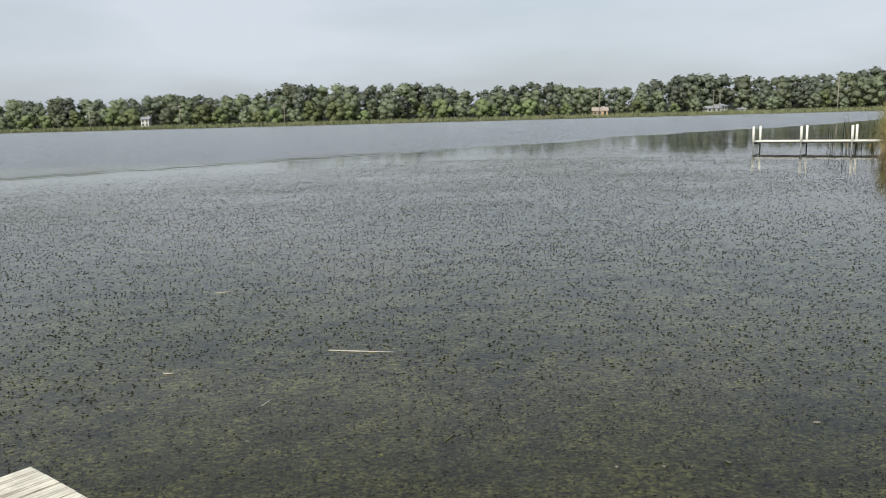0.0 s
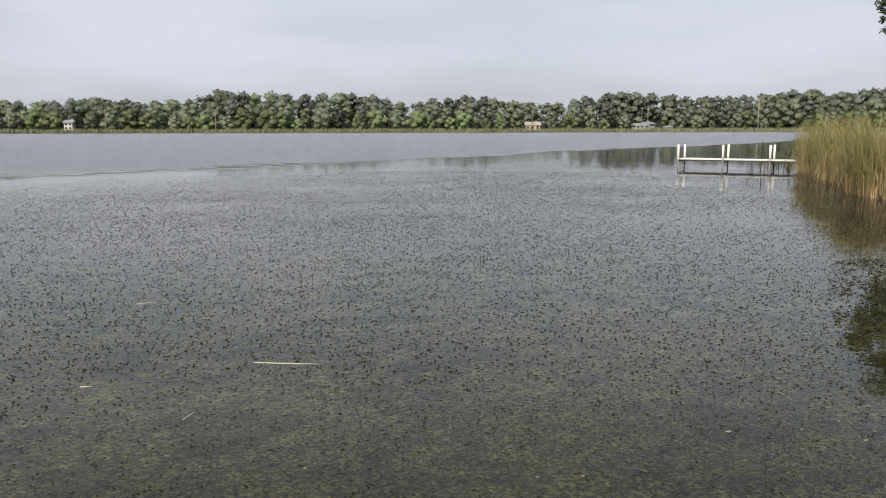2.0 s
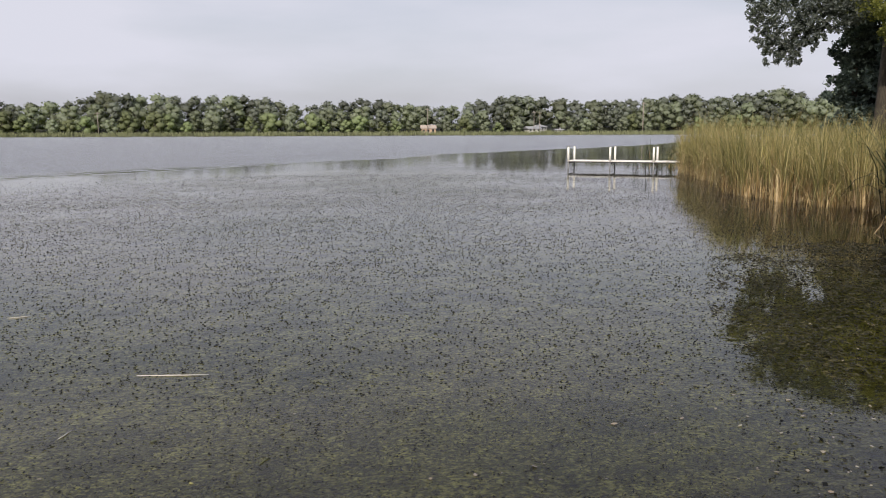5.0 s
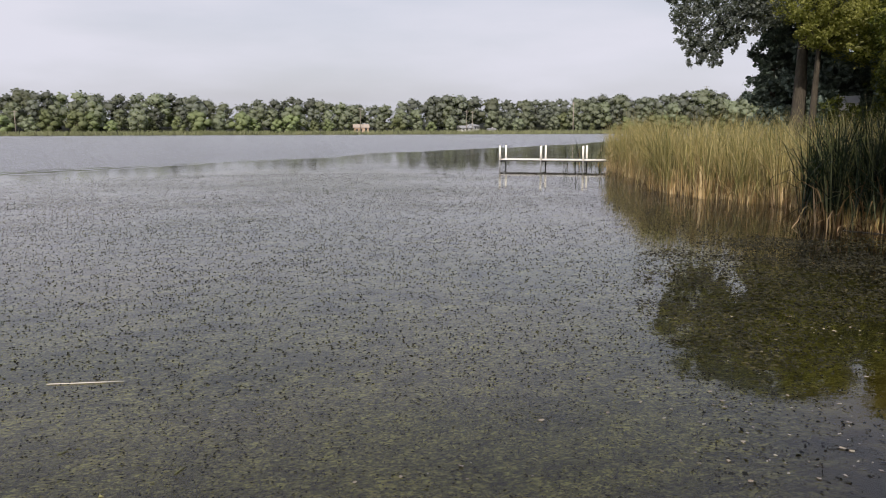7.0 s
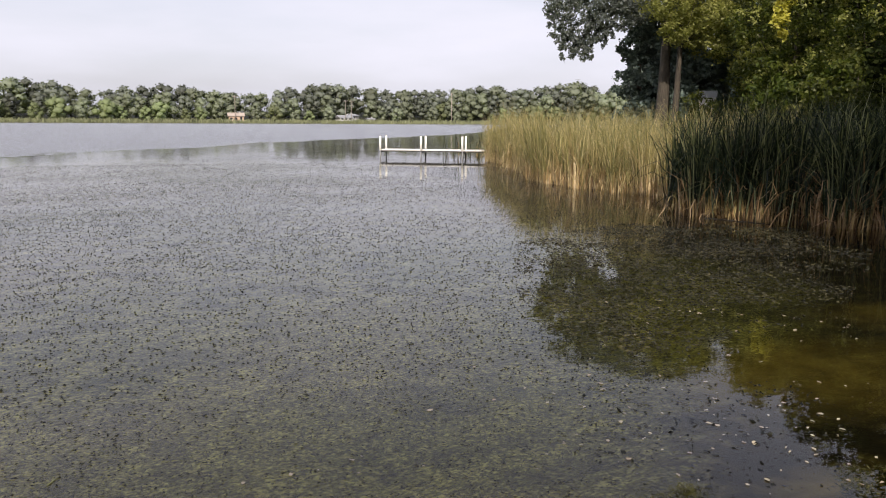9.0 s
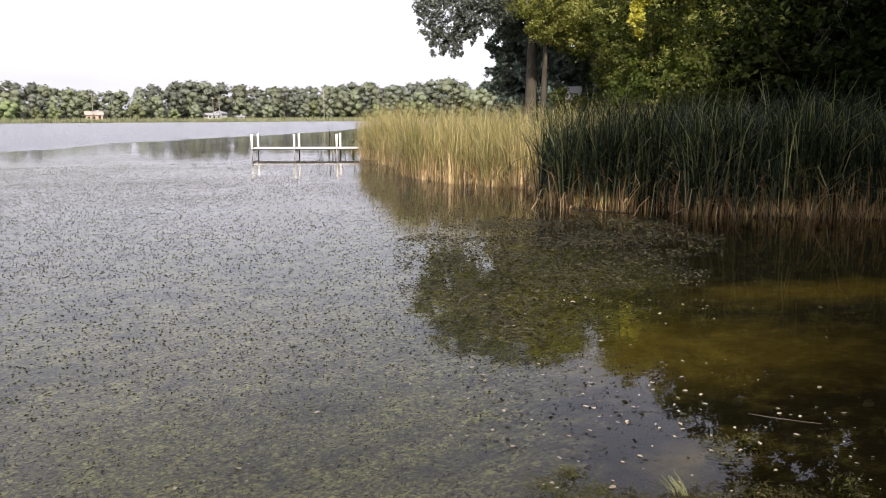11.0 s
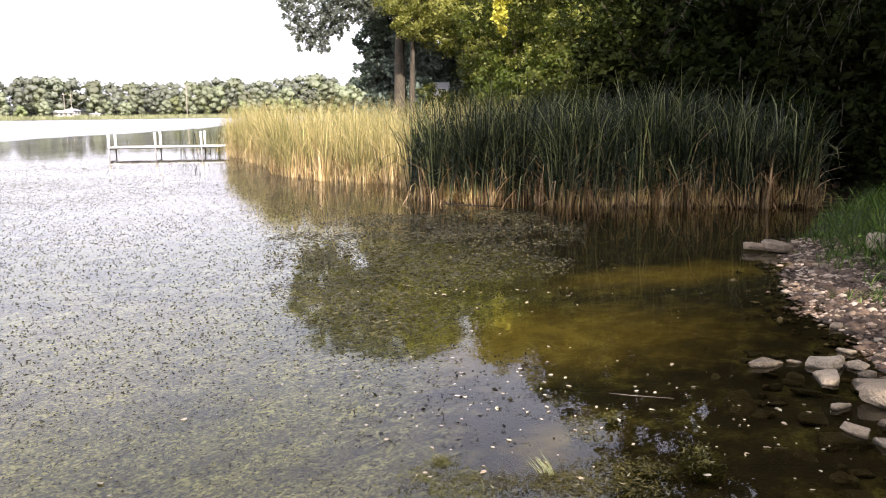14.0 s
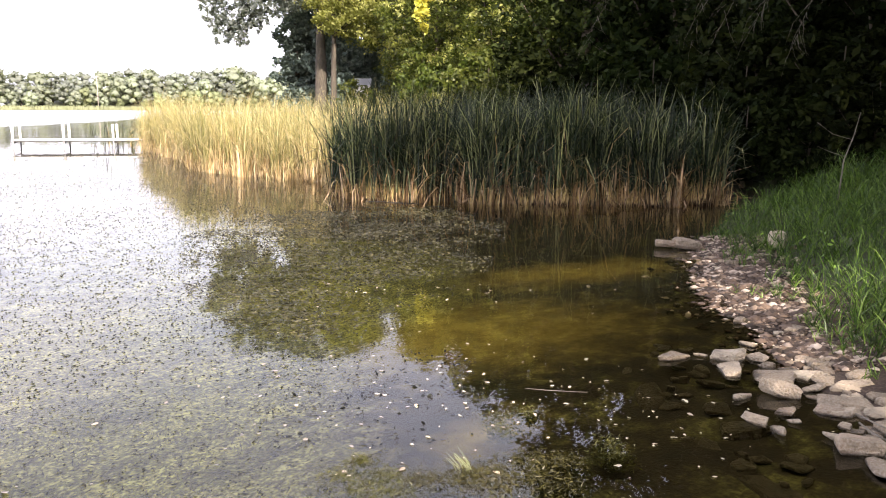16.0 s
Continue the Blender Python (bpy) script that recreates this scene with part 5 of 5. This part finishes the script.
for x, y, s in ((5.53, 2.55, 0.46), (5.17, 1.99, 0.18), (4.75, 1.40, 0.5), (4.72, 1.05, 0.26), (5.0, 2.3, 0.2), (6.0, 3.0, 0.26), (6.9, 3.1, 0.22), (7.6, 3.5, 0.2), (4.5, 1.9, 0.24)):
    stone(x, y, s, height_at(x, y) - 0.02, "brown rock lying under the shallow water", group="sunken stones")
# slabs on the bank
for x, y, s in ((6.89, 1.86, 0.29), (6.53, 1.77, 0.28), (6.50, 1.62, 0.27), (6.27, 1.64, 0.2), (6.44, 1.42, 0.34), (6.69, 1.45, 0.32), (6.72, 1.70, 0.19), (5.89, 1.45, 0.23), (6.09, 1.33, 0.42), (6.03, 1.14, 0.32),
                (5.43, 1.26, 0.19), (5.38, 1.11, 0.38), (5.15, 0.95, 0.34), (7.72, 2.25, 0.3), (7.56, 1.98, 0.21), (6.07, 1.58, 0.15), (6.14, 1.51, 0.13), (5.75, 1.02, 0.3), (5.5, 0.78, 0.3), (6.3, 1.2, 0.28)):
    stone(x, y, s, max(height_at(x, y), 0) + 0.06 * s + 0.012)
for x, y, s in ((12.09, 4.93, 0.26), (11.75, 4.70, 0.18), (11.23, 4.57, 0.14), (11.23, 4.44, 0.19), (10.83, 3.66, 0.23), (10.57, 3.72, 0.18), (10.29, 3.81, 0.2), (10.49, 4.03, 0.18), (10.17, 3.62, 0.2), (10.0, 3.9, 0.16), (9.8, 3.55, 0.2)):
    stone(x, y, s, max(height_at(x, y), 0) + 0.08 * s + 0.01)
stone(11.05, 3.52, 0.46, height_at(11.05, 3.52) + 0.2, "grey boulder half hidden in the bank grass", 5)
stone(11.1, 5.13, 0.32, 0.085, "broad pale rock at the water's edge", 5, turn=120, thick=0.72)
stone(11.22, 4.87, 0.40, 0.10, "broad pale rock at the water's edge", 5, turn=100, thick=0.75)
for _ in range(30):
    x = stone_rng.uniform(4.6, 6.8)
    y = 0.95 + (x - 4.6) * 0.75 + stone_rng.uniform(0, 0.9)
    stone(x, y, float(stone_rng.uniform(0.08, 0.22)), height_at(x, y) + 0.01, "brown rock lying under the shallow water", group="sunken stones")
for _ in range(60):
    x, y = stone_rng.uniform(5.15, 7.2), stone_rng.normal(0, 0.16)
    y = 0.62 + (x - 5.15) * 0.70 + y
    stone(x, y, float(np.clip(stone_rng.lognormal(-2.1, 0.4), 0.06, 0.26)), max(height_at(x, y), -0.03) + 0.015)
along_shore = edge_places([(5.3, 0.6), (5.75, 1.05), (6.2, 1.45), (6.95, 1.95), (7.65, 2.45), (9.0, 3.6), (10.9, 4.45), (12.6, 5.1)], 170, 0.01, stone_rng)
for x, y in along_shore:
    off = stone_rng.normal(0.3, 0.36)
    x, y = x + 0.55 * off, y - 0.83 * off
    s = float(np.clip(stone_rng.lognormal(-2.6, 0.5), 0.04, 0.22))
    stone(x, y, s, max(height_at(x, y), -0.06) + 0.06 * s)

rng = np.random.default_rng(81)
n = 10000
gp = edge_places([(6.6, 1.75), (7.0, 2.0), (7.65, 2.45), (9.0, 3.6), (10.9, 4.45), (12.6, 5.1)], n, 0.01, rng)
off = rng.normal(0.32, 0.32, n)
gp = gp + np.column_stack([0.55 * off, -0.83 * off])
centre = np.column_stack([gp, land_height(gp)[0] + 0.011])
octa = np.array([(1, 0, 0), (0, 1, 0), (-1, 0, 0), (0, -1, 0), (0, 0, 0.4), (0, 0, -0.4)])
tri = np.array([(0, 1, 4), (1, 2, 4), (2, 3, 4), (3, 0, 4), (1, 0, 5), (2, 1, 5), (3, 2, 5), (0, 3, 5)])
size = np.clip(rng.lognormal(-3.8, 0.62, n), 0.008, 0.085)
spin = rng.uniform(0, 6.28, n)
local = octa[None] * rng.uniform(0.6, 1.3, (n, 6, 1)) * size[:, None, None]
pv = np.stack([local[..., 0] * np.cos(spin)[:, None] - local[..., 1] * np.sin(spin)[:, None], local[..., 0] * np.sin(spin)[:, None] + local[..., 1] * np.cos(spin)[:, None], local[..., 2]], 2) + centre[:, None]
k = Nodes("gravel_pebbles")
each = k.add("ShaderNodeNewGeometry").outputs["Random Per Island"]
PEBBLE = k.done(k.principled(k.ramp(each, (0.0, (0.026, 0.018, 0.011)), (0.45, (0.065, 0.042, 0.028)), (0.78, (0.125, 0.088, 0.062)), (1.0, (0.40, 0.33, 0.26))), 0.8))
tagged(part("gravel", quad_mesh("gravel", pv.reshape(-1, 3), (tri[None] + np.arange(n)[:, None, None] * 6).reshape(-1, 3), PEBBLE), None), "pinkish grey pebbles on the beach", "gravel", kind="stuff")

GRASS_AREA = [(16.4, 6.1), (14.5, 5.5), (12.3, 4.9), (10.75, 4.2), (9.8, 3.35), (8.5, 2.7), (7.8, 2.1), (6.95, 1.5), (6.4, 1.05), (6.0, 0.5), (6.4, -1.6), (11, -2.0), (17, -0.5), (18.6, 5.4)]
hearts = scatter(GRASS_AREA, 1050, rng)
tuft = np.array([noise.noise((x * 0.9, y * 0.9, 2.0)) + 0.5 * noise.noise((x * 2.6, y * 2.6, 2.0)) for x, y in hearts])
inl = signed(hearts, SHORE)
lush = np.clip(0.5 + 0.6 * tuft + 0.09 * np.clip(inl, 0, 3) + rng.normal(0, 0.12, len(hearts)), 0.28, 1.15)
lush *= np.clip(0.42 - 0.75 * signed(hearts, GRASS_AREA), 0.42, 1.0)
plant = np.repeat(np.arange(len(hearts)), 6)
way = rng.uniform(0, 2 * math.pi, len(plant))
r = np.abs(rng.normal(0, 0.15, len(plant)))
spot = hearts[plant] + np.column_stack([np.cos(way), np.sin(way)]) * r[:, None]
base = np.column_stack([spot, land_height(spot)[0] - 0.02])
tall = lush[plant] * rng.uniform(0.5, 1.05, len(plant)) * 0.8
lean = 0.1 + 1.2 * r + np.abs(rng.normal(0, 0.15, len(plant)))
rise = np.column_stack([np.sin(lean) * np.cos(way), np.sin(lean) * np.sin(way), np.cos(lean)])
v, q, along, dry = arcs(base, way, tall, 0.006, lean, 0.8, 0.6, np.zeros(len(plant), bool), rng, 2)
leaf = np.repeat(np.arange(len(plant)), 6)
n = len(leaf)
node = base[leaf] + rise[leaf] * (tall[leaf] * rng.uniform(0.08, 0.9, n))[:, None]
v2, q2, along, dry = arcs(node, rng.uniform(0, 2 * math.pi, n), rng.uniform(0.13, 0.42, n) * np.clip(lush[plant[leaf]] + 0.25, 0.5, 1.1), rng.uniform(0.005, 0.011, n), rng.uniform(0.2, 0.95, n), rng.uniform(0.1, 0.5, n), rng.uniform(0.3, 1.5, n), rng.uniform(size=n) < 0.12, rng, 3)
v, q = np.vstack([v, v2]), np.vstack([q, q2 + len(v)])
tagged(part("bank_grass", quad_mesh("bank_grass", v, q, GRASS), None), "long green grass drooping over the bank", "grass", kind="stuff")
n = 900
places = scatter(GRASS_AREA, n, rng)
lift = np.array([noise.noise((x * 1.1, y * 1.1, 2.0)) for x, y in places])
centres = np.column_stack([places, land_height(places)[0] + rng.uniform(0.2, 0.6, n) + 0.3 * lift])
v, q = kites(centres, 0.026, rng, 0.3, 2.2)
tagged(part("bank_herbs", quad_mesh("bank_herbs", v, q, GRASS), None), "leafy green herbs among the bank grass", "herbs", kind="stuff")


# ---- weeds, leaves and sticks on and under the water ----
def bay_places(count, near_r, far_r, rng, az0=-36, az1=80):
    """Places fanned out over the bay, even by area."""
    r = np.sqrt(rng.uniform(near_r ** 2, far_r ** 2, count))
    a = np.radians(rng.uniform(az0, az1, count))
    p = np.column_stack([0.3 + r * np.sin(a), r * np.cos(a)])
    patch = np.array([noise.noise((x * 0.35, y * 0.35, 7.0)) + 0.6 * noise.noise((x * 1.3, y * 1.3, 3.0)) for x, y in p])
    clear = np.exp(-(((p[:, 0] - 7.8) / 2.6) ** 2 + ((p[:, 1] - 16.2) / 1.5) ** 2)) + np.exp(-(((p[:, 0] - 3.7) / 0.9) ** 2 + ((p[:, 1] - 4.0) / 0.9) ** 2))
    chance = weediness(p) * np.clip(0.9 + 0.35 * patch, 0.35, 1) * (1 - 0.8 * np.clip(clear, 0, 1))
    edge = p[:, 1] - 1.05 * p[:, 0]
    chance *= np.clip((45 - edge) / 9, 0, 1)
    chance *= signed(p, STAND) > 0.15
    return p[rng.uniform(size=count) < chance]


rng = np.random.default_rng(91)
specks = []
for near_r, far_r, count, size, az in ((2.6, 6, 7500, 0.014, 74), (6, 12, 21000, 0.0175, 74), (12, 18, 25000, 0.018, 62), (18, 26, 29000, 0.0195, 50), (26, 36, 25000, 0.021, 40), (36, 54, 11000, 0.023, 36)):
    p = bay_places(count, near_r, far_r, rng, -36, az)
    n = len(p)
    c = np.column_stack([p, rng.uniform(-0.002, 0.008, n)])
    # every tip: a leaf lying on the water and one or two that stand curled above it
    lay = kites(c, np.full(n, size * 0.8), rng, 0.94, 1.5)
    sets = [lay[0]] if far_r < 20 else []
    for k_ in range(2):
        turn = rng.uniform(0, 2 * math.pi, n)
        side = np.column_stack([np.cos(turn), np.sin(turn), rng.normal(0, 0.1, n)]) * (size * rng.uniform(0.3, 0.75, n))[:, None]
        rise = np.column_stack([rng.normal(0, 0.3, n), rng.normal(0, 0.3, n), np.ones(n)]) * (size * rng.uniform(0.15, 0.55, n))[:, None]
        o = c + np.column_stack([rng.normal(0, 0.3, n), rng.normal(0, 0.3, n), np.zeros(n)]) * size
        sets.append(np.stack([o - side, o - rise * 0.3 + side * 0.3, o + side, o + rise], 1).reshape(-1, 3))
    v = np.vstack(sets)
    specks.append((v, np.arange(len(v)).reshape(-1, 4)))
off = np.cumsum([0] + [len(v) for v, q in specks[:-1]])
me = quad_mesh("pond_weed", np.vstack([v for v, q in specks]), np.vstack([q + o for (v, q), o in zip(specks, off)]), WEED)
tagged(part("pond_weed", me, None), "dark olive pondweed tips dotting the water", "water weed", kind="stuff")

# strands in and just under the surface, in tangled patches, thickest close in
strands = []
for near_r, far_r, count, grow in ((2.4, 5.8, 110000, 0.62), (5.8, 8.0, 42000, 0.65), (8.0, 14.0, 18000, 0.8)):
    p = bay_places(count, near_r, far_r, rng, -36, 74)
    lush = np.array([noise.noise((x * 1.1, y * 1.1, 5.0)) + 0.8 * noise.noise((x * 4.5, y * 4.5, 5.0)) for x, y in p])
    p = p[lush > rng.uniform(-0.7, 0.5, len(p))]
    n = len(p)
    comb = np.array([noise.noise((x * 0.8, y * 0.8, 25.0)) for x, y in p])
    a = comb * 4.0 + rng.normal(0, 0.7, n)
    L, W = rng.uniform(0.025, 0.10, n) * grow, rng.uniform(0.006, 0.016, n) * grow
    d = np.column_stack([np.cos(a), np.sin(a), rng.normal(0, 0.16, n)])
    s_ = np.column_stack([-np.sin(a), np.cos(a), rng.normal(0, 0.5, n)])
    c = np.column_stack([p, rng.uniform(-0.05, -0.001, n)])
    bow = rng.normal(0, 0.006, n)[:, None] * grow
    strands.append(np.stack([c - d * L[:, None] / 2, c + s_ * (W[:, None] / 2 + bow), c + d * L[:, None] / 2, c - s_ * (W[:, None] / 2 - bow)], 1).reshape(-1, 3))
for name_, sheet, mat_, text in (("near_weed", strands[:1], WEED_NEAR, "olive-green weed tangled under the nearest water"), ("floating_weed", strands[1:], WEED_UNDER, "grey-olive weed strands just under the water's surface")):
    v = np.vstack(sheet)
    tagged(part(name_, quad_mesh(name_, v, np.arange(len(v)).reshape(-1, 4), mat_), None), text, "water weed", kind="stuff")


# the thick mat of weed off the cattails
MAT_AREA = [(5.8, 9.7), (6.8, 11.3), (8.3, 12.0), (10.4, 12.8), (12.5, 10.9), (11.8, 8.6), (9.6, 7.0), (7.4, 5.7), (5.9, 5.5), (4.4, 5.1), (4.2, 6.1), (4.7, 7.6)]
p = scatter(MAT_AREA, 56000, rng)
thick = np.array([noise.noise((x * 0.9, y * 0.9, 15.0)) + 0.7 * noise.noise((x * 3.1, y * 3.1, 17.0)) for x, y in p])
p = p[thick > rng.uniform(-0.7, 0.7, len(p)) + 0.45 - np.clip(-signed(p, MAT_AREA), 0, 1.1) * 0.55]
n = len(p)
a = rng.uniform(0, 6.28, n)
L, W = rng.uniform(0.025, 0.08, n), rng.uniform(0.008, 0.018, n)
d = np.column_stack([np.cos(a), np.sin(a), rng.normal(0, 0.12, n)]) * L[:, None] / 2
s_ = np.column_stack([-np.sin(a), np.cos(a), rng.normal(0, 0.5, n)]) * W[:, None] / 2
c = np.column_stack([p, rng.uniform(-0.004, 0.012, n)])
v = np.stack([c - d, c + s_ * 1.6, c + d, c - s_ * 0.4], 1).reshape(-1, 3)
tagged(part("weed_mat", quad_mesh("weed_mat", v, np.arange(len(v)).reshape(-1, 4), WEED_MAT), None), "tan-olive weed matted thickly off the cattails", "water weed", kind="stuff")


# dark bits of torn weed drifting in small groups between the weeds and the stones
DRIFT_AREA = [(3.9, 5.4), (4.9, 4.9), (5.2, 4.0), (4.6, 3.3), (3.9, 2.95), (3.3, 3.2), (3.0, 4.0)]
groups = scatter(DRIFT_AREA, 90, rng)
p = np.vstack([groups[rng.integers(0, len(groups), 700)] + rng.normal(0, 0.07, (700, 2)), scatter(DRIFT_AREA, 500, rng)])
v, q = kites(np.column_stack([p, rng.uniform(0.001, 0.006, len(p))]), np.clip(rng.lognormal(-4.5, 0.4, len(p)), 0.006, 0.025), rng, 0.85, 1.8)
tagged(part("drifting_weed", quad_mesh("drifting_weed", v, q, WEED), None), "dark bits of torn weed drifting on the water", "water weed", kind="stuff")


def algae(label, spots, count, seed):
    rng = np.random.default_rng(seed)
    pick = rng.integers(0, len(spots), count)
    sp = np.array(spots)[pick]
    p = sp[:, :2] + rng.normal(size=(count, 2)) * sp[:, 2:3] * 0.5
    c = np.column_stack([p, rng.uniform(-0.08, 0.012, count)])
    v, q = kites(c, 0.006, rng, 0.6, 6.0)
    return tagged(part("algae_mat", quad_mesh("algae_mat", v, q, ALGAE), None), label, "algae", kind="stuff")


algae("brownish green algae clump floating on the shallows", [(3.03, 3.19, 0.13), (3.2, 3.0, 0.12), (3.23, 3.24, 0.08), (3.0, 3.0, 0.14), (3.1, 2.85, 0.16)], 6000, 95)
algae("ragged olive algae mat around the rush tuft", [(3.3, 2.8, 0.14), (3.45, 2.66, 0.16), (3.64, 2.63, 0.18), (3.75, 2.4, 0.2), (3.6, 2.45, 0.2), (3.74, 2.22, 0.2), (3.9, 2.5, 0.14), (3.5, 2.5, 0.2), (4.05, 2.35, 0.12)], 15000, 96)
algae("loose olive algae strands near the stones", [(4.33, 2.2, 0.12), (4.45, 2.3, 0.1), (4.28, 3.04, 0.14), (4.5, 2.95, 0.12), (4.15, 2.9, 0.1)], 3600, 98)

rush = thing("rush_tuft", "small tuft of green rushes leaning out of the water", "rushes", pose(3.55, 2.70, -0.05))
rush_rng = np.random.default_rng(97)
for i in range(16):
    b = Vector((rush_rng.uniform(-0.035, 0.035), rush_rng.uniform(-0.035, 0.035), 0))
    t = Vector((-0.05 + rush_rng.normal(0, 0.012), 0.065 + rush_rng.normal(0, 0.012), rush_rng.uniform(0.11, 0.18)))
    part("stalk", tube_mesh("stalk", [[(b, 0.0024), (b + t * 0.5 + Vector((0.012, 0, 0.01)), 0.002), (b + t, 0.001)]], RUSH, 5), None, rush)


def stick(name, label, a, b, r, material, bow=0.02):
    a, b = Vector(a), Vector(b)
    side = (b - a).cross(Vector((0, 0, 1))).normalized() * bow
    me = tube_mesh(name, [[(a, r * 0.8), (a.lerp(b, 0.33) + side, r), (a.lerp(b, 0.66) + side * 0.7, r * 0.9), (b, r * 0.5)]], material, 6)
    return tagged(part(name, me, None), label, "stick")


stick("reed_stem", "straight pale dead reed stem floating flat", (-0.962, 6.66, 0.006), (-0.39, 6.575, 0.006), 0.0055, STRAW, 0.004)
stick("reed_stem", "short pale piece of floating reed", (-2.2, 6.11, 0.005), (-2.11, 6.115, 0.005), 0.006, STRAW, 0.004)
stick("reed_stem", "short pale piece of floating reed", (-1.22, 5.356, 0.005), (-1.174, 5.498, 0.005), 0.005, STRAW, 0.004)
stick("reed_stem", "short green piece of floating reed", (-0.623, 5.179, 0.005), (-0.576, 5.234, 0.005), 0.005, RUSH, 0.002)
stick("reed_stem", "short pale piece of floating reed", (0.079, 4.702, 0.005), (0.135, 4.799, 0.005), 0.005, RUSH, 0.002)
stick("reed_stem", "thin pale reed floating among the weeds", (-2.7, 9.05, 0.005), (-2.49, 9.11, 0.005), 0.006, STRAW, 0.006)
stick("twig", "thin bare twig floating by the stones", (4.857, 3.226, 0.002), (5.096, 2.845, 0.002), 0.0024, DEADWOOD, 0.012)
stick("twig", "dead stem caught among the shore rocks", (5.5, 1.15, 0.12), (5.1, 0.75, 0.16), 0.008, DEADWOOD, 0.03)
stick("twig", "dead stem caught among the shore rocks", (5.6, 1.2, 0.14), (5.3, 0.7, 0.15), 0.006, DEADWOOD, 0.02)


def leaf_mesh(seed):
    """A fallen leaf: pointed, cupped and a little curled."""
    rng = np.random.default_rng(seed)
    bm = bmesh.new()
    spine = [bm.verts.new((x, 0, 0.1 * (x - 0.3) ** 2)) for x in (-0.5, -0.2, 0.15, 0.5)]
    for sgn in (1, -1):
        edge = [bm.verts.new((x, sgn * w, 0.02 + rng.uniform(0, 0.1))) for x, w in ((-0.25, 0.28), (0.1, 0.26))]
        for f in ((spine[0], spine[1], edge[0]), (spine[1], spine[2], edge[1], edge[0]), (spine[2], spine[3], edge[1])):
            bm.faces.new(f if sgn < 0 else f[::-1])
    me = bpy.data.meshes.new("leaf")
    bm.to_mesh(me)
    bm.free()
    me.materials.append(FALLEN)
    return me


LEAVES = [leaf_mesh(i) for i in range(6)]
leaf_rng = np.random.default_rng(99)
for cx, cy, sx, sy, count in ((4.0, 3.9, 0.7, 0.7, 45), (3.3, 4.7, 0.9, 0.6, 30), (5.6, 6.9, 0.5, 0.3, 20), (6.3, 6.1, 0.5, 0.35, 30), (7.0, 5.4, 0.5, 0.3, 14), (4.6, 4.1, 0.4, 0.4, 16), (4.6, 2.4, 0.6, 0.6, 55), (5.2, 2.7, 0.5, 0.4, 25), (3.2, 3.4, 0.8, 0.7, 25), (2.2, 4.6, 1.4, 1.2, 22), (8.5, 5.2, 1.6, 0.9, 20), (-0.5, 4.6, 1.5, 0.9, 9), (2.0, 8.0, 3.0, 2.0, 14)):
    for _ in range(count):
        x, y = leaf_rng.normal(cx, sx), leaf_rng.normal(cy, sy)
        if signed(np.array([(x, y)]), SHORE)[0] > -0.05 or x + y < 2.6:
            continue
        m = pose(x, y, 0.004, leaf_rng.uniform(-8, 8), leaf_rng.uniform(-8, 8), leaf_rng.uniform(0, 360)) @ Matrix.Scale(float(np.clip(leaf_rng.lognormal(-3.55, 0.35), 0.014, 0.055)), 4)
        tagged(part("leaf", LEAVES[int(leaf_rng.integers(6))], None, None, "", m), "pale dry leaf floating on the water", "leaf", "floating leaves")
